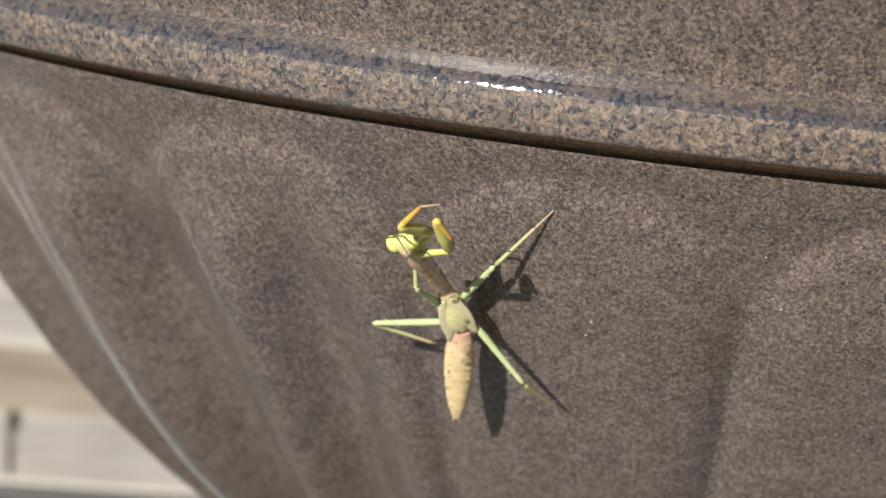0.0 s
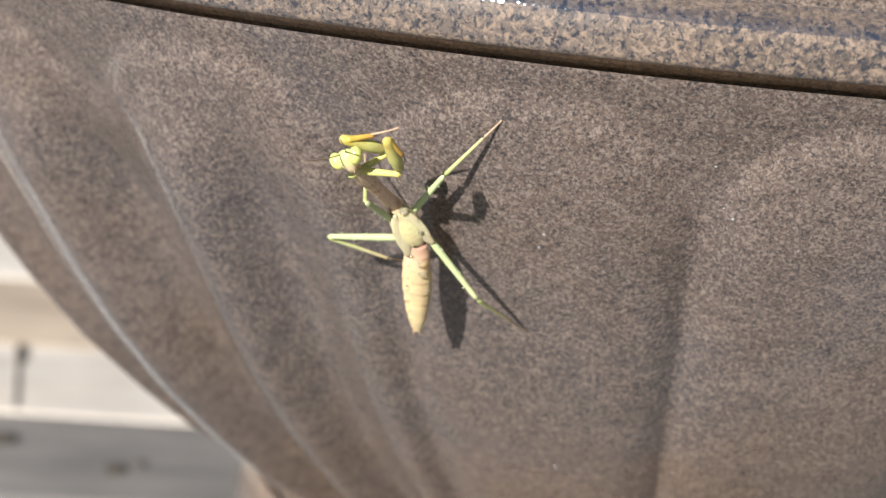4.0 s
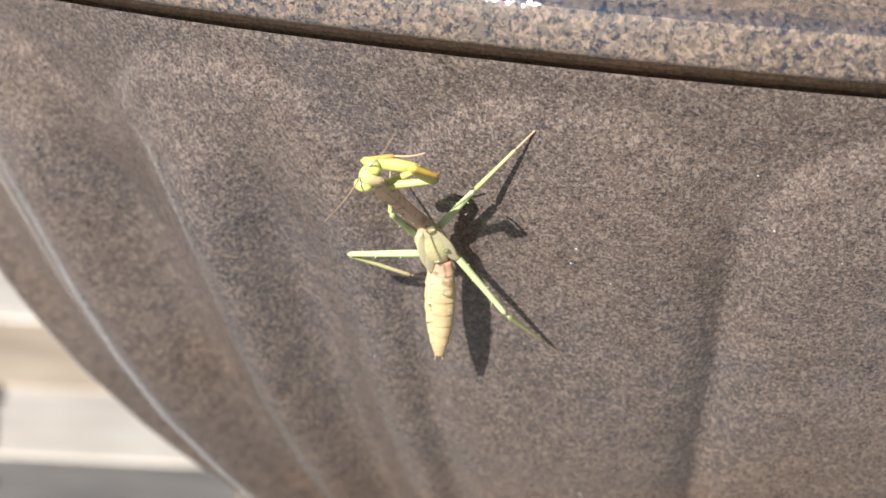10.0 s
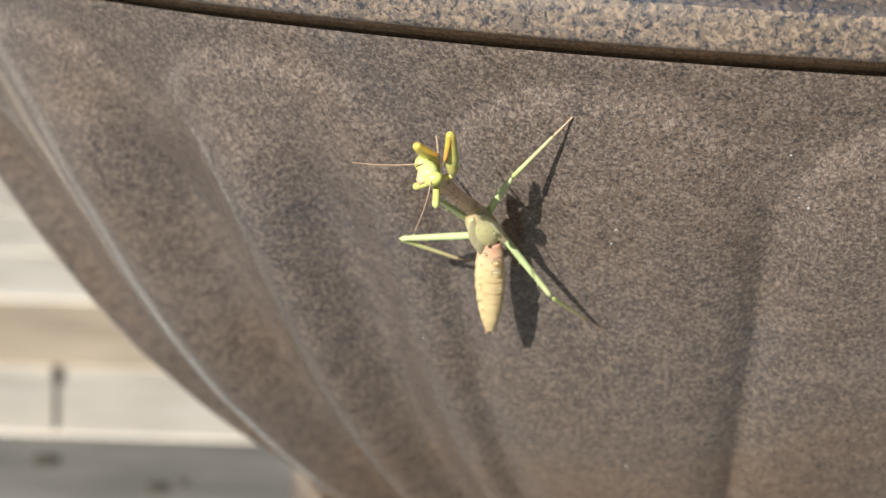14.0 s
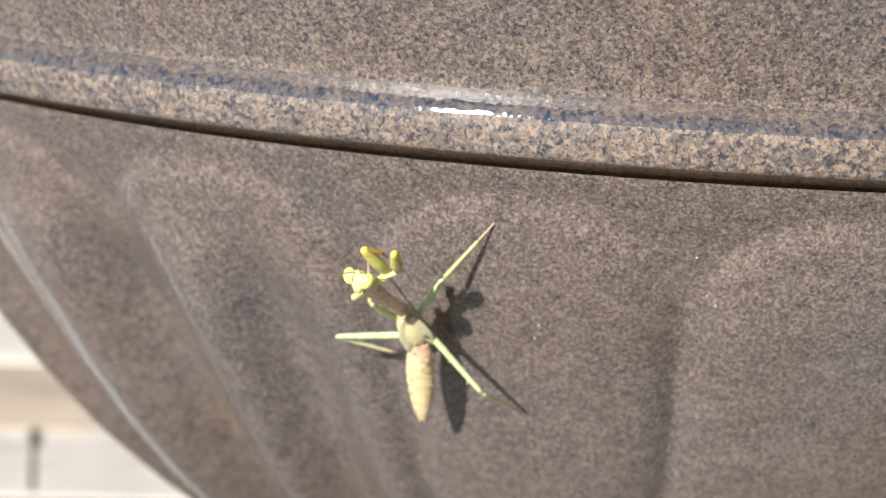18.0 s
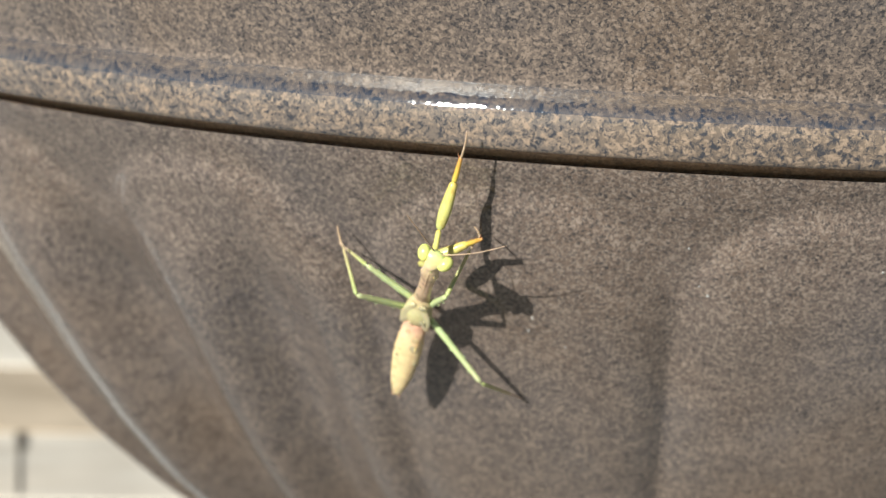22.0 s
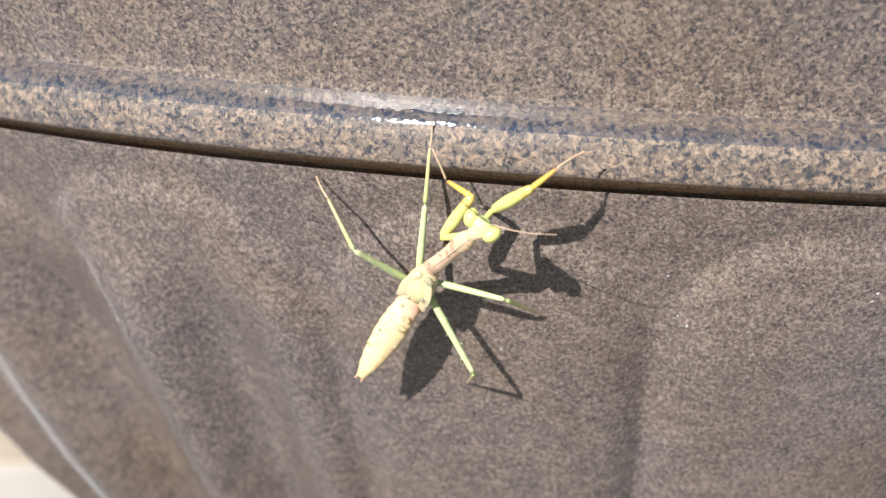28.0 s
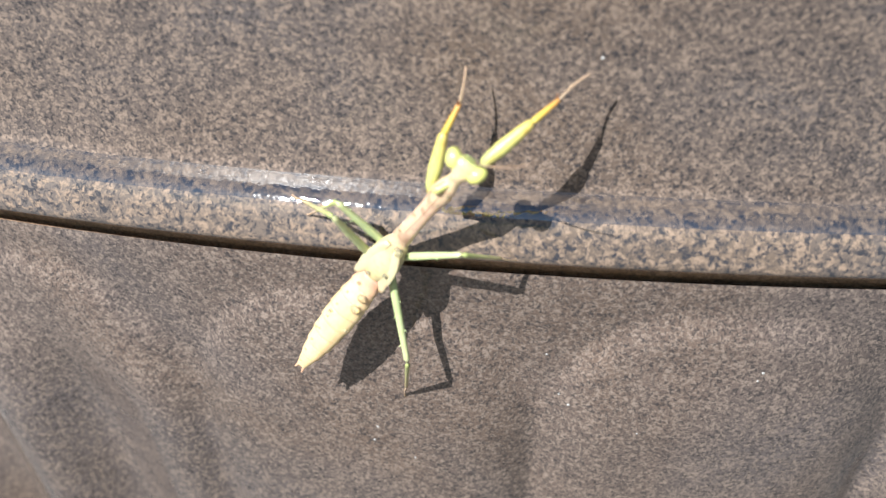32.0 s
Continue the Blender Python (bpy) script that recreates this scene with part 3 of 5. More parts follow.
    if key == "FR":
        part("water_drop", blob("water_drop", (0.45, 0.45, 0.4), DEW, (0.8, 9.4, -0.5)), femur, "drop of water tinted pale cream")
    for name, ob in (("coxa", coxa), ("femur", femur), ("tibia", tibia), ("tarsus", tarsus)):
        PARTS[f"{key}_{name}"] = ob


def walking_leg(key, thigh, shin):
    femur = part("femur", limb("femur", thigh, [(0, 0.72), (0.25, 0.80), (0.7, 0.66), (0.92, 0.56), (1, 0.66)], S_GREEN), mantis, "slender pale green thigh")
    long = shin * 0.70
    tibia = part("tibia", limb("tibia", long, [(0, 0.52), (0.5, 0.40), (1, 0.34)], S_SHIN, 10), mantis, "thin straw-green shin")
    foot = part("tarsus", limb("tarsus", shin * 0.31, [(0, 0.27), (0.5, 0.22), (0.9, 0.2), (1, 0.3)], S_TARSUS, 8, bow=-0.2), tibia, "brown jointed foot")
    foot.matrix_basis = pose(0, long * 0.99 * MM, 0)
    for k in range(4):
        spur = part("spine", limb("spine", 0.7, [(0, 0.14), (1, 0.03)], S_GREEN, 6), femur)
        spur.matrix_basis = pose((0.5 if k % 2 else -0.5) * MM, thigh * (0.3 + 0.16 * k) * MM, 0.2 * MM, 20, 0, -60 if k % 2 else 60)
    PARTS[key + "_femur"], PARTS[key + "_tibia"], PARTS[key + "_tarsus"] = femur, tibia, foot


thorax()
abdomen()
pronotum()
head()
foreleg("FL", -1)
foreleg("FR", 1)
for leg_key in ("ML", "MR"):
    walking_leg(leg_key, 14.8, 17.5)
walking_leg("HL", 18.6, 21.5)
walking_leg("HR", 20.2, 23.4)



# ---------------------------------------------------------------- white glints on the planter
POT_GLINTS = [(-89.58, -0.0421, 0.45), (-82.27, -0.0333, 0.5), (-82.65, -0.0311, 0.35), (-83.2, -0.0216, 0.4), (-75.47, -0.0225, 0.5), (-82.12, 0.0394, 0.55), (-79.61, -0.0387, 0.3), (-89.8, -0.0458, 0.45), (-88.21, -0.0497, 0.3), (-118.47, -0.0815, 0.5), (-75.6, -0.0244, 0.4), (-99.54, -0.0804, 0.35), (-85.11, -0.0992, 0.3), (-89.56, -0.1147, 0.4), (-89.5, -0.1154, 0.35)]


# White is put into the beads' colour to stand for bright glints.
GLINT = plain("white_glint", (0.92, 0.92, 0.90), 0.05)
GLINT.node_tree.nodes["Principled BSDF"].inputs["Transmission Weight"].default_value = 0.6
GLINT.node_tree.nodes["Principled BSDF"].inputs["IOR"].default_value = 1.33


def pot_glints():
    mesh = blob("glint_bead", (0.95, 0.95, 0.55), GLINT, rings=8, sides=12)
    for az, h, size in POT_GLINTS:
        a = radians(az)
        if h < 0:
            r, lean = float(bowl_radius(np.array([h]), np.array([a]))[0]), -26
        else:
            r, lean = float(np.interp(h, [0.012, 0.015, 0.025, 0.045, 0.063], [0.3249, 0.3256, 0.3300, 0.3405, 0.3505])), -28
        ob = new("glint_bead", mesh)
        ob.matrix_basis = pose(r * math.cos(a), r * math.sin(a), LIP + h, 0, 0, az) @ pose(0, 0, 0, 0, 90 - lean, 0) @ Matrix.Scale(0.7 * size, 4)
        tagged(ob, "tiny whitened bead standing for a glint on the glazed planter wall", "water drop", group="water beads on the planter")


pot_glints()


def motions():
    """All that moves: the insect and its limbs."""
    walk(mantis, [
        (0, pose(-0.02482, -0.30700, 0.33847, 110.2, -24.0, 13.1)),
        (1, pose(-0.02442, -0.30719, 0.33877, 98.6, -25.6, 13.6)),
        (2, pose(-0.02373, -0.30664, 0.33781, 112.5, -23.5, 13.0)),
        (3, pose(-0.02423, -0.30677, 0.33804, 105.0, -29.3, 14.7)),
        (6, pose(-0.02312, -0.30749, 0.33911, 112.0, -33.0, 15.9)),
        (7, pose(-0.02395, -0.30706, 0.33851, 113.0, -30.3, 15.0)),
        (8, pose(-0.02387, -0.30704, 0.33845, 109.8, -26.5, 13.9)),
        (9, pose(-0.02384, -0.30692, 0.33821, 118.9, -26.5, 13.9)),
        (10, pose(-0.02462, -0.30705, 0.33853, 114.1, -29.8, 14.9)),
        (11, pose(-0.02316, -0.30768, 0.33939, 112.1, -30.4, 15.1)),
        (12, pose(-0.02393, -0.30693, 0.33830, 112.2, -30.7, 15.2)),
        (13, pose(-0.02225, -0.30802, 0.33986, 115.7, -32.5, 15.8)),
        (14, pose(-0.02341, -0.30746, 0.33910, 118.9, -27.0, 14.0)),
        (15, pose(-0.02316, -0.30766, 0.33929, 107.8, -32.8, 15.9)),
        (18, pose(-0.02412, -0.30657, 0.33769, 119.0, -22.9, 12.8)),
        (19, pose(-0.02411, -0.30760, 0.33933, 110.1, -24.9, 13.4)),
        (20, pose(-0.02344, -0.30798, 0.33988, 114.3, -22.7, 12.8)),
        (21, pose(-0.02294, -0.30943, 0.34123, 130.5, 9.7, 4.8)),
        (22, pose(-0.02289, -0.30979, 0.34192, 130.9, 19.7, 2.2)),
        (23, pose(-0.02013, -0.31232, 0.34568, 129.1, 19.4, 2.3)),
        (24, pose(-0.01841, -0.31383, 0.34794, 128.7, 23.6, 1.1)),
        (27, pose(-0.01590, -0.31861, 0.35538, 120.6, 30.4, -0.9)),
        (28, pose(-0.01335, -0.31987, 0.35721, 123.8, 30.5, -0.9)),
        (29, pose(-0.01152, -0.32104, 0.35910, 118.8, 34.5, -2.3)),
        (30, pose(-0.01153, -0.32112, 0.35918, 118.3, 34.8, -2.4)),
        (31, pose(-0.00746, -0.32354, 0.36353, 119.7, 35.0, -2.4)),
        (31.5, pose(-0.00206, -0.32664, 0.37073, 113.5, 35.9, -2.8)),
        (32, pose(0.00698, -0.33176, 0.38224, 111.2, 36.3, -2.9))])
    walk(PARTS["abdomen"], [
        (0, pose(0, 0, 0, -9.3, 13.9, 159.1)),
        (1, pose(0, 0, 0, -20.2, 9.7, 156.7)),
        (2, pose(0, 0, 0, -8.8, 14.6, 159.8)),
        (3, pose(0, 0, 0, -15.7, 15.1, 152.6)),
        (6, pose(0, 0, 0, -10.4, 20.6, 151.1)),
        (7, pose(0, 0, 0, -7.0, 18.9, 154.5)),
        (8, pose(0, 0, 0, -10.6, 15.3, 156.8)),
        (9, pose(0, 0, 0, -1.0, 18.4, 159.7)),
        (10, pose(0, 0, 0, -5.7, 19.0, 155.3)),
        (11, pose(0, 0, 0, -8.8, 19.0, 153.5)),
        (12, pose(0, 0, 0, -8.2, 19.3, 153.2)),
        (13, pose(0, 0, 0, -6.4, 22.4, 152.3)),
        (14, pose(0, 0, 0, -2.9, 19.6, 158.3)),
        (15, pose(0, 0, 0, -13.1, 19.0, 148.9)),
        (18, pose(0, 0, 0, -4.1, 16.8, 161.5)),
        (19, pose(0, 0, 0, -10.8, 15.3, 156.8)),
        (20, pose(0, 0, 0, -7.8, 15.0, 160.5)),
        (21, pose(0, 0, 0, 7.1, 3.9, 177.2)),
        (22, pose(0, 0, 0, 9.0, -1.8, -178.8)),
        (23, pose(0, 0, 0, 7.7, 1.9, 178.6)),
        (24, pose(0, 0, 0, 11.2, 0.2, 179.9)),
        (27, pose(0, 0, 0, 1.8, -0.7, -179.3)),
        (28, pose(0, 0, 0, 10.0, 1.6, 178.6)),
        (29, pose(0, 0, 0, 3.7, -1.7, -178.3)),
        (30, pose(0, 0, 0, 2.5, -1.6, -178.3)),
        (31, pose(0, 0, 0, 3.4, -2.9, -177.2)),
        (31.5, pose(0, 0, 0, 1.4, -3.4, -175.9)),
        (32, pose(0, 0, 0, 4.6, 0.3, 179.6))])
    walk(PARTS["pronotum"], [
        (0, pose(0.00000, 0.01020, 0.00000, 31.1, 0.2, 6.3)),
        (1, pose(-0.00000, 0.01020, 0.00000, 44.5, -1.4, 4.4)),
        (2, pose(-0.00000, 0.01020, 0.00000, 28.3, 0.5, 7.1)),
        (3, pose(0.00000, 0.01020, -0.00000, 36.8, 0.3, 7.0)),
        (6, pose(0.00000, 0.01020, 0.00000, 29.0, 2.2, -1.4)),
        (7, pose(-0.00000, 0.01020, -0.00000, 29.5, 2.2, 3.4)),
        (8, pose(0.00000, 0.01020, -0.00000, 34.2, 1.0, 4.6)),
        (9, pose(-0.00000, 0.01020, 0.00000, 22.3, 2.5, 8.0)),
        (10, pose(0.00000, 0.01020, -0.00000, 27.1, 2.6, 7.8)),
        (11, pose(-0.00000, 0.01020, -0.00000, 31.1, 1.8, 2.8)),
        (12, pose(-0.00000, 0.01020, 0.00000, 29.3, 0.9, 5.1)),
        (13, pose(-0.00000, 0.01020, 0.00000, 26.7, 1.9, -0.9)),
        (14, pose(-0.00000, 0.01020, 0.00000, 26.9, 4.8, 9.2)),
        (15, pose(-0.00000, 0.01020, -0.00000, 42.5, 1.1, 9.6)),
        (18, pose(0.00000, 0.01020, 0.00000, 27.4, 3.1, 9.1)),
        (19, pose(0.00000, 0.01020, 0.00000, 42.1, 2.6, -3.6)),
        (20, pose(0.00000, 0.01020, -0.00000, 37.8, 2.5, -3.4)),
        (21, pose(-0.00000, 0.01020, -0.00000, 15.0, 1.1, -6.0)),
        (22, pose(-0.00000, 0.01020, 0.00000, 13.0, 0.7, -3.4)),
        (23, pose(-0.00000, 0.01020, -0.00000, 13.7, 1.1, -7.1)),
        (24, pose(-0.00000, 0.01020, -0.00000, 12.6, 0.6, -4.4)),
        (27, pose(-0.00000, 0.01020, 0.00000, 15.6, 1.1, -9.8)),
        (28, pose(-0.00000, 0.01020, -0.00000, 11.7, -0.5, -10.8)),
        (29, pose(-0.00000, 0.01020, 0.00000, 14.0, 0.6, -7.2)),
        (30, pose(-0.00000, 0.01020, -0.00000, 14.0, 0.6, -6.4)),
        (31, pose(-0.00000, 0.01020, -0.00000, 13.7, 0.7, -6.2)),
        (31.5, pose(-0.00000, 0.01020, -0.00000, 14.2, 0.3, -0.7)),
        (32, pose(-0.00000, 0.01020, -0.00000, 12.7, 0.1, -4.2))])
    walk(PARTS["head"], [
        (0, pose(-0.00251, 0.03337, 0.01406, -41.3, -31.8, 12.2)),
        (1, pose(-0.00204, 0.03033, 0.01984, -25.1, -24.9, 26.6)),
        (2, pose(-0.00281, 0.03385, 0.01282, -37.2, -16.9, 32.6)),
        (3, pose(-0.00261, 0.03219, 0.01657, -33.2, -24.0, 23.7)),
        (6, pose(0.00110, 0.03384, 0.01308, -45.0, -45.1, -6.9)),
        (7, pose(-0.00088, 0.03375, 0.01334, -46.3, -45.0, -4.9)),
        (8, pose(-0.00156, 0.03283, 0.01541, -38.0, -23.0, 24.1)),
        (9, pose(-0.00299, 0.03473, 0.01014, -39.0, -8.8, 41.1)),
        (10, pose(-0.00269, 0.03405, 0.01229, -33.7, -10.3, 44.5)),
        (10.5, pose(-0.00176, 0.03368, 0.01344, -45.0, -31.0, 15.5)),
        (11, pose(-0.00068, 0.03346, 0.01405, -42.5, -54.2, -19.4)),
        (12, pose(-0.00189, 0.03375, 0.01323, -41.6, -23.2, 23.7)),
        (13, pose(0.00078, 0.03422, 0.01209, -48.8, -54.1, -13.5)),
        (14, pose(-0.00285, 0.03409, 0.01215, -35.8, -73.1, -45.1)),
        (15, pose(-0.00310, 0.03074, 0.01905, -12.2, -66.3, -71.4)),
        (18, pose(-0.00314, 0.03396, 0.01242, -53.3, -46.2, -1.1)),
        (19, pose(0.00214, 0.03096, 0.01882, -20.7, -22.0, -52.1)),
        (20, pose(0.00204, 0.03203, 0.01697, -22.9, -25.8, -51.9)),
        (21, pose(0.00277, 0.03554, 0.00682, -51.6, -11.4, -15.2)),
        (22, pose(0.00160, 0.03578, 0.00592, -54.6, -2.0, -8.1)),
        (23, pose(0.00327, 0.03561, 0.00622, -53.2, 1.2, -6.0)),
        (24, pose(0.00201, 0.03579, 0.00573, -53.4, 4.7, -3.3)),
        (27, pose(0.00447, 0.03531, 0.00714, -45.8, -1.8, -7.5)),
        (28, pose(0.00478, 0.03559, 0.00534, -49.1, -1.6, -5.8)),
        (29, pose(0.00329, 0.03558, 0.00637, -45.0, 2.1, -2.3)),
        (30, pose(0.00292, 0.03561, 0.00639, -44.6, 1.5, -2.4)),
        (31, pose(0.00284, 0.03565, 0.00623, -45.9, 7.0, 3.6)),
        (31.5, pose(0.00036, 0.03572, 0.00645, -40.1, 5.8, 1.0)),
        (32, pose(0.00191, 0.03579, 0.00576, -37.9, 5.9, 0.4))])
    walk(PARTS["antenna_l"], [
        (0, pose(-0.00320, 0.03493, 0.01335, 72.8, 34.7, 85.1)),
        (0.5, pose(-0.00330, 0.03269, 0.01669, 44.5, 6.1, 83.7)),
        (1, pose(-0.00337, 0.03159, 0.01960, 15.1, -19.7, 96.3)),
        (2, pose(-0.00418, 0.03497, 0.01232, 15.9, -5.1, 94.2)),
        (3, pose(-0.00378, 0.03353, 0.01612, 57.7, -3.2, 57.0)),
        (6, pose(0.00121, 0.03546, 0.01223, 27.9, 21.5, 37.2)),
        (7, pose(-0.00081, 0.03534, 0.01247, 44.0, 21.9, 42.2)),
        (8, pose(-0.00268, 0.03416, 0.01484, 49.0, -0.7, 65.1)),
        (9, pose(-0.00452, 0.03558, 0.00967, 43.8, -11.0, 83.3)),
        (10, pose(-0.00430, 0.03482, 0.01196, 54.2, -4.0, 68.6)),
        (11, pose(-0.00014, 0.03502, 0.01325, 29.1, 33.0, 36.7)),
        (11.5, pose(-0.00160, 0.03500, 0.01287, 25.8, 10.6, 62.7)),
        (12, pose(-0.00296, 0.03508, 0.01256, 13.1, -8.0, 89.7)),
        (13, pose(0.00128, 0.03573, 0.01119, 22.7, 8.5, 26.4)),
        (14, pose(-0.00162, 0.03523, 0.01146, -8.4, -3.2, 65.8)),
        (15, pose(-0.00176, 0.03188, 0.01863, 1.7, -12.2, 73.5)),
        (18, pose(-0.00302, 0.03548, 0.01143, 29.5, 3.4, 33.9)),
        (19, pose(0.00306, 0.03256, 0.01877, 36.4, 17.0, 4.3)),
        (20, pose(0.00298, 0.03360, 0.01682, 27.0, 17.0, 7.5)),
        (21, pose(0.00269, 0.03723, 0.00598, 31.0, 43.1, 31.6)),
        (22, pose(0.00118, 0.03741, 0.00508, 17.2, 50.6, 41.8)),
        (23, pose(0.00273, 0.03726, 0.00547, 42.9, 48.1, 47.2)),
        (24, pose(0.00136, 0.03740, 0.00502, 49.9, 50.9, 52.2)),
        (27, pose(0.00403, 0.03704, 0.00657, 55.0, 44.8, 68.3)),
        (28, pose(0.00430, 0.03726, 0.00468, 58.5, 44.6, 70.4)),
        (29, pose(0.00267, 0.03726, 0.00587, 62.5, 45.4, 74.2)),
        (30, pose(0.00231, 0.03730, 0.00589, 63.7, 45.0, 74.9)),
        (31, pose(0.00200, 0.03725, 0.00577, 69.6, 46.0, 75.0)),
        (31.5, pose(-0.00038, 0.03741, 0.00613, 68.4, 38.6, 78.4)),
        (32, pose(0.00120, 0.03748, 0.00552, 70.5, 34.9, 79.9))])
    walk(PARTS["antenna_r"], [
        (0, pose(-0.00207, 0.03518, 0.01409, 53.6, 13.6, 20.5)),
        (1, pose(-0.00227, 0.03214, 0.02020, 63.6, 20.0, 15.3)),
        (2, pose(-0.00309, 0.03568, 0.01274, 52.2, 19.4, 16.2)),
        (3, pose(-0.00266, 0.03403, 0.01670, 54.7, 17.7, 10.8)),
        (6, pose(0.00215, 0.03537, 0.01321, 50.3, 15.5, 6.3)),
        (7, pose(0.00014, 0.03528, 0.01345, 46.1, 14.2, 11.1)),
        (8, pose(-0.00155, 0.03468, 0.01539, 45.0, 38.0, -9.5)),
        (9, pose(-0.00353, 0.03647, 0.00990, 39.0, 34.8, -14.0)),
        (10, pose(-0.00337, 0.03575, 0.01223, 39.9, 36.7, -17.4)),
        (11, pose(0.00060, 0.03479, 0.01436, 42.6, 13.1, 7.1)),
        (12, pose(-0.00183, 0.03559, 0.01313, 79.8, -10.7, 31.9)),
        (13, pose(0.00204, 0.03556, 0.01230, 48.2, 29.3, 20.7)),
        (14, pose(-0.00136, 0.03499, 0.01276, 67.4, -19.1, 65.1)),
        (15, pose(-0.00158, 0.03141, 0.01988, 64.5, -54.9, 76.8)),
        (16.5, pose(-0.00137, 0.03365, 0.01623, 67.7, 1.8, 63.7)),
        (18, pose(-0.00209, 0.03550, 0.01242, 53.3, 57.4, 44.2)),
        (18.5, pose(0.00079, 0.03363, 0.01604, 9.2, 58.3, -39.0)),
        (19, pose(0.00381, 0.03160, 0.01927, -4.1, 36.9, -94.2)),
        (20, pose(0.00371, 0.03266, 0.01739, 32.6, 30.2, -55.9)),
        (21, pose(0.00398, 0.03688, 0.00625, 11.9, 32.7, -40.0)),
        (22, pose(0.00252, 0.03722, 0.00513, -16.0, 37.0, -65.4)),
        (23, pose(0.00409, 0.03711, 0.00544, -33.0, 30.7, -88.8)),
        (24, pose(0.00272, 0.03731, 0.00490, -36.9, 30.6, -88.5)),
        (27, pose(0.00537, 0.03686, 0.00662, -24.3, 38.4, -86.7)),
        (28, pose(0.00564, 0.03712, 0.00472, 2.9, 41.9, -50.6)),
        (29, pose(0.00402, 0.03721, 0.00582, 32.0, 40.7, -14.7)),
        (30, pose(0.00366, 0.03724, 0.00586, 24.5, 44.5, -22.3)),
        (31, pose(0.00334, 0.03733, 0.00560, -8.7, 48.2, -47.1)),
        (31.5, pose(0.00096, 0.03743, 0.00600, 27.7, 50.0, -12.8)),
        (32, pose(0.00253, 0.03749, 0.00538, 36.1, 49.2, -6.1))])
    walk(PARTS["ML_femur"], [
        (0, pose(-0.00190, 0.00630, -0.00120, 36.9, 16.3, 24.8)),
        (1, pose(-0.00190, 0.00630, -0.00120, 51.4, 9.0, 27.3)),
        (2, pose(-0.00190, 0.00630, -0.00120, 32.1, 17.3, 25.1)),
        (3, pose(-0.00190, 0.00630, -0.00120, 40.9, 12.1, 20.6)),
        (6, pose(-0.00190, 0.00630, -0.00120, 25.3, 12.5, 15.6)),
        (7, pose(-0.00190, 0.00630, -0.00120, 27.7, 14.7, 17.0)),
        (8, pose(-0.00190, 0.00630, -0.00120, 34.2, 14.7, 22.9)),
        (9, pose(-0.00190, 0.00630, -0.00120, 20.8, 18.8, 18.7)),
        (10, pose(-0.00190, 0.00630, -0.00120, 27.5, 15.7, 16.3)),
        (11, pose(-0.00190, 0.00630, -0.00120, 26.1, 13.4, 18.9)),
        (12, pose(-0.00190, 0.00630, -0.00120, 28.8, 14.2, 16.6)),
        (13, pose(-0.00190, 0.00630, -0.00120, 17.2, 12.8, 16.9)),
        (14, pose(-0.00190, 0.00630, -0.00120, 18.7, 17.6, 19.5)),
        (15, pose(-0.00190, 0.00630, -0.00120, 31.2, 10.7, 17.1)),
        (18, pose(-0.00190, 0.00630, -0.00120, 23.7, 20.6, 21.9)),
        (19, pose(-0.00190, 0.00630, -0.00120, 1.3, 18.6, 17.5)),
        (20, pose(-0.00190, 0.00630, -0.00120, -10.0, 21.2, 17.1)),
        (21, pose(-0.00190, 0.00630, -0.00120, 5.0, 47.9, 49.2)),
        (22, pose(-0.00190, 0.00630, -0.00120, 15.1, 53.1, 65.2)),
        (23, pose(-0.00190, 0.00630, -0.00120, -22.4, 48.0, 12.2)),
        (24, pose(-0.00190, 0.00630, -0.00120, 16.9, 53.9, 30.2)),
        (27, pose(-0.00190, 0.00630, -0.00120, 21.5, 45.8, 62.4)),
        (28, pose(-0.00190, 0.00630, -0.00120, -25.5, 47.3, 5.7)),
        (29, pose(-0.00190, 0.00630, -0.00120, 20.0, 51.9, 32.8)),
        (30, pose(-0.00190, 0.00630, -0.00120, 21.4, 52.0, 33.6)),
        (31, pose(-0.00190, 0.00630, -0.00120, 33.1, 50.7, 40.1)),
        (31.5, pose(-0.00190, 0.00630, -0.00120, 42.1, 45.8, 48.6)),
        (32, pose(-0.00190, 0.00630, -0.00120, 36.8, 21.9, 72.2))])
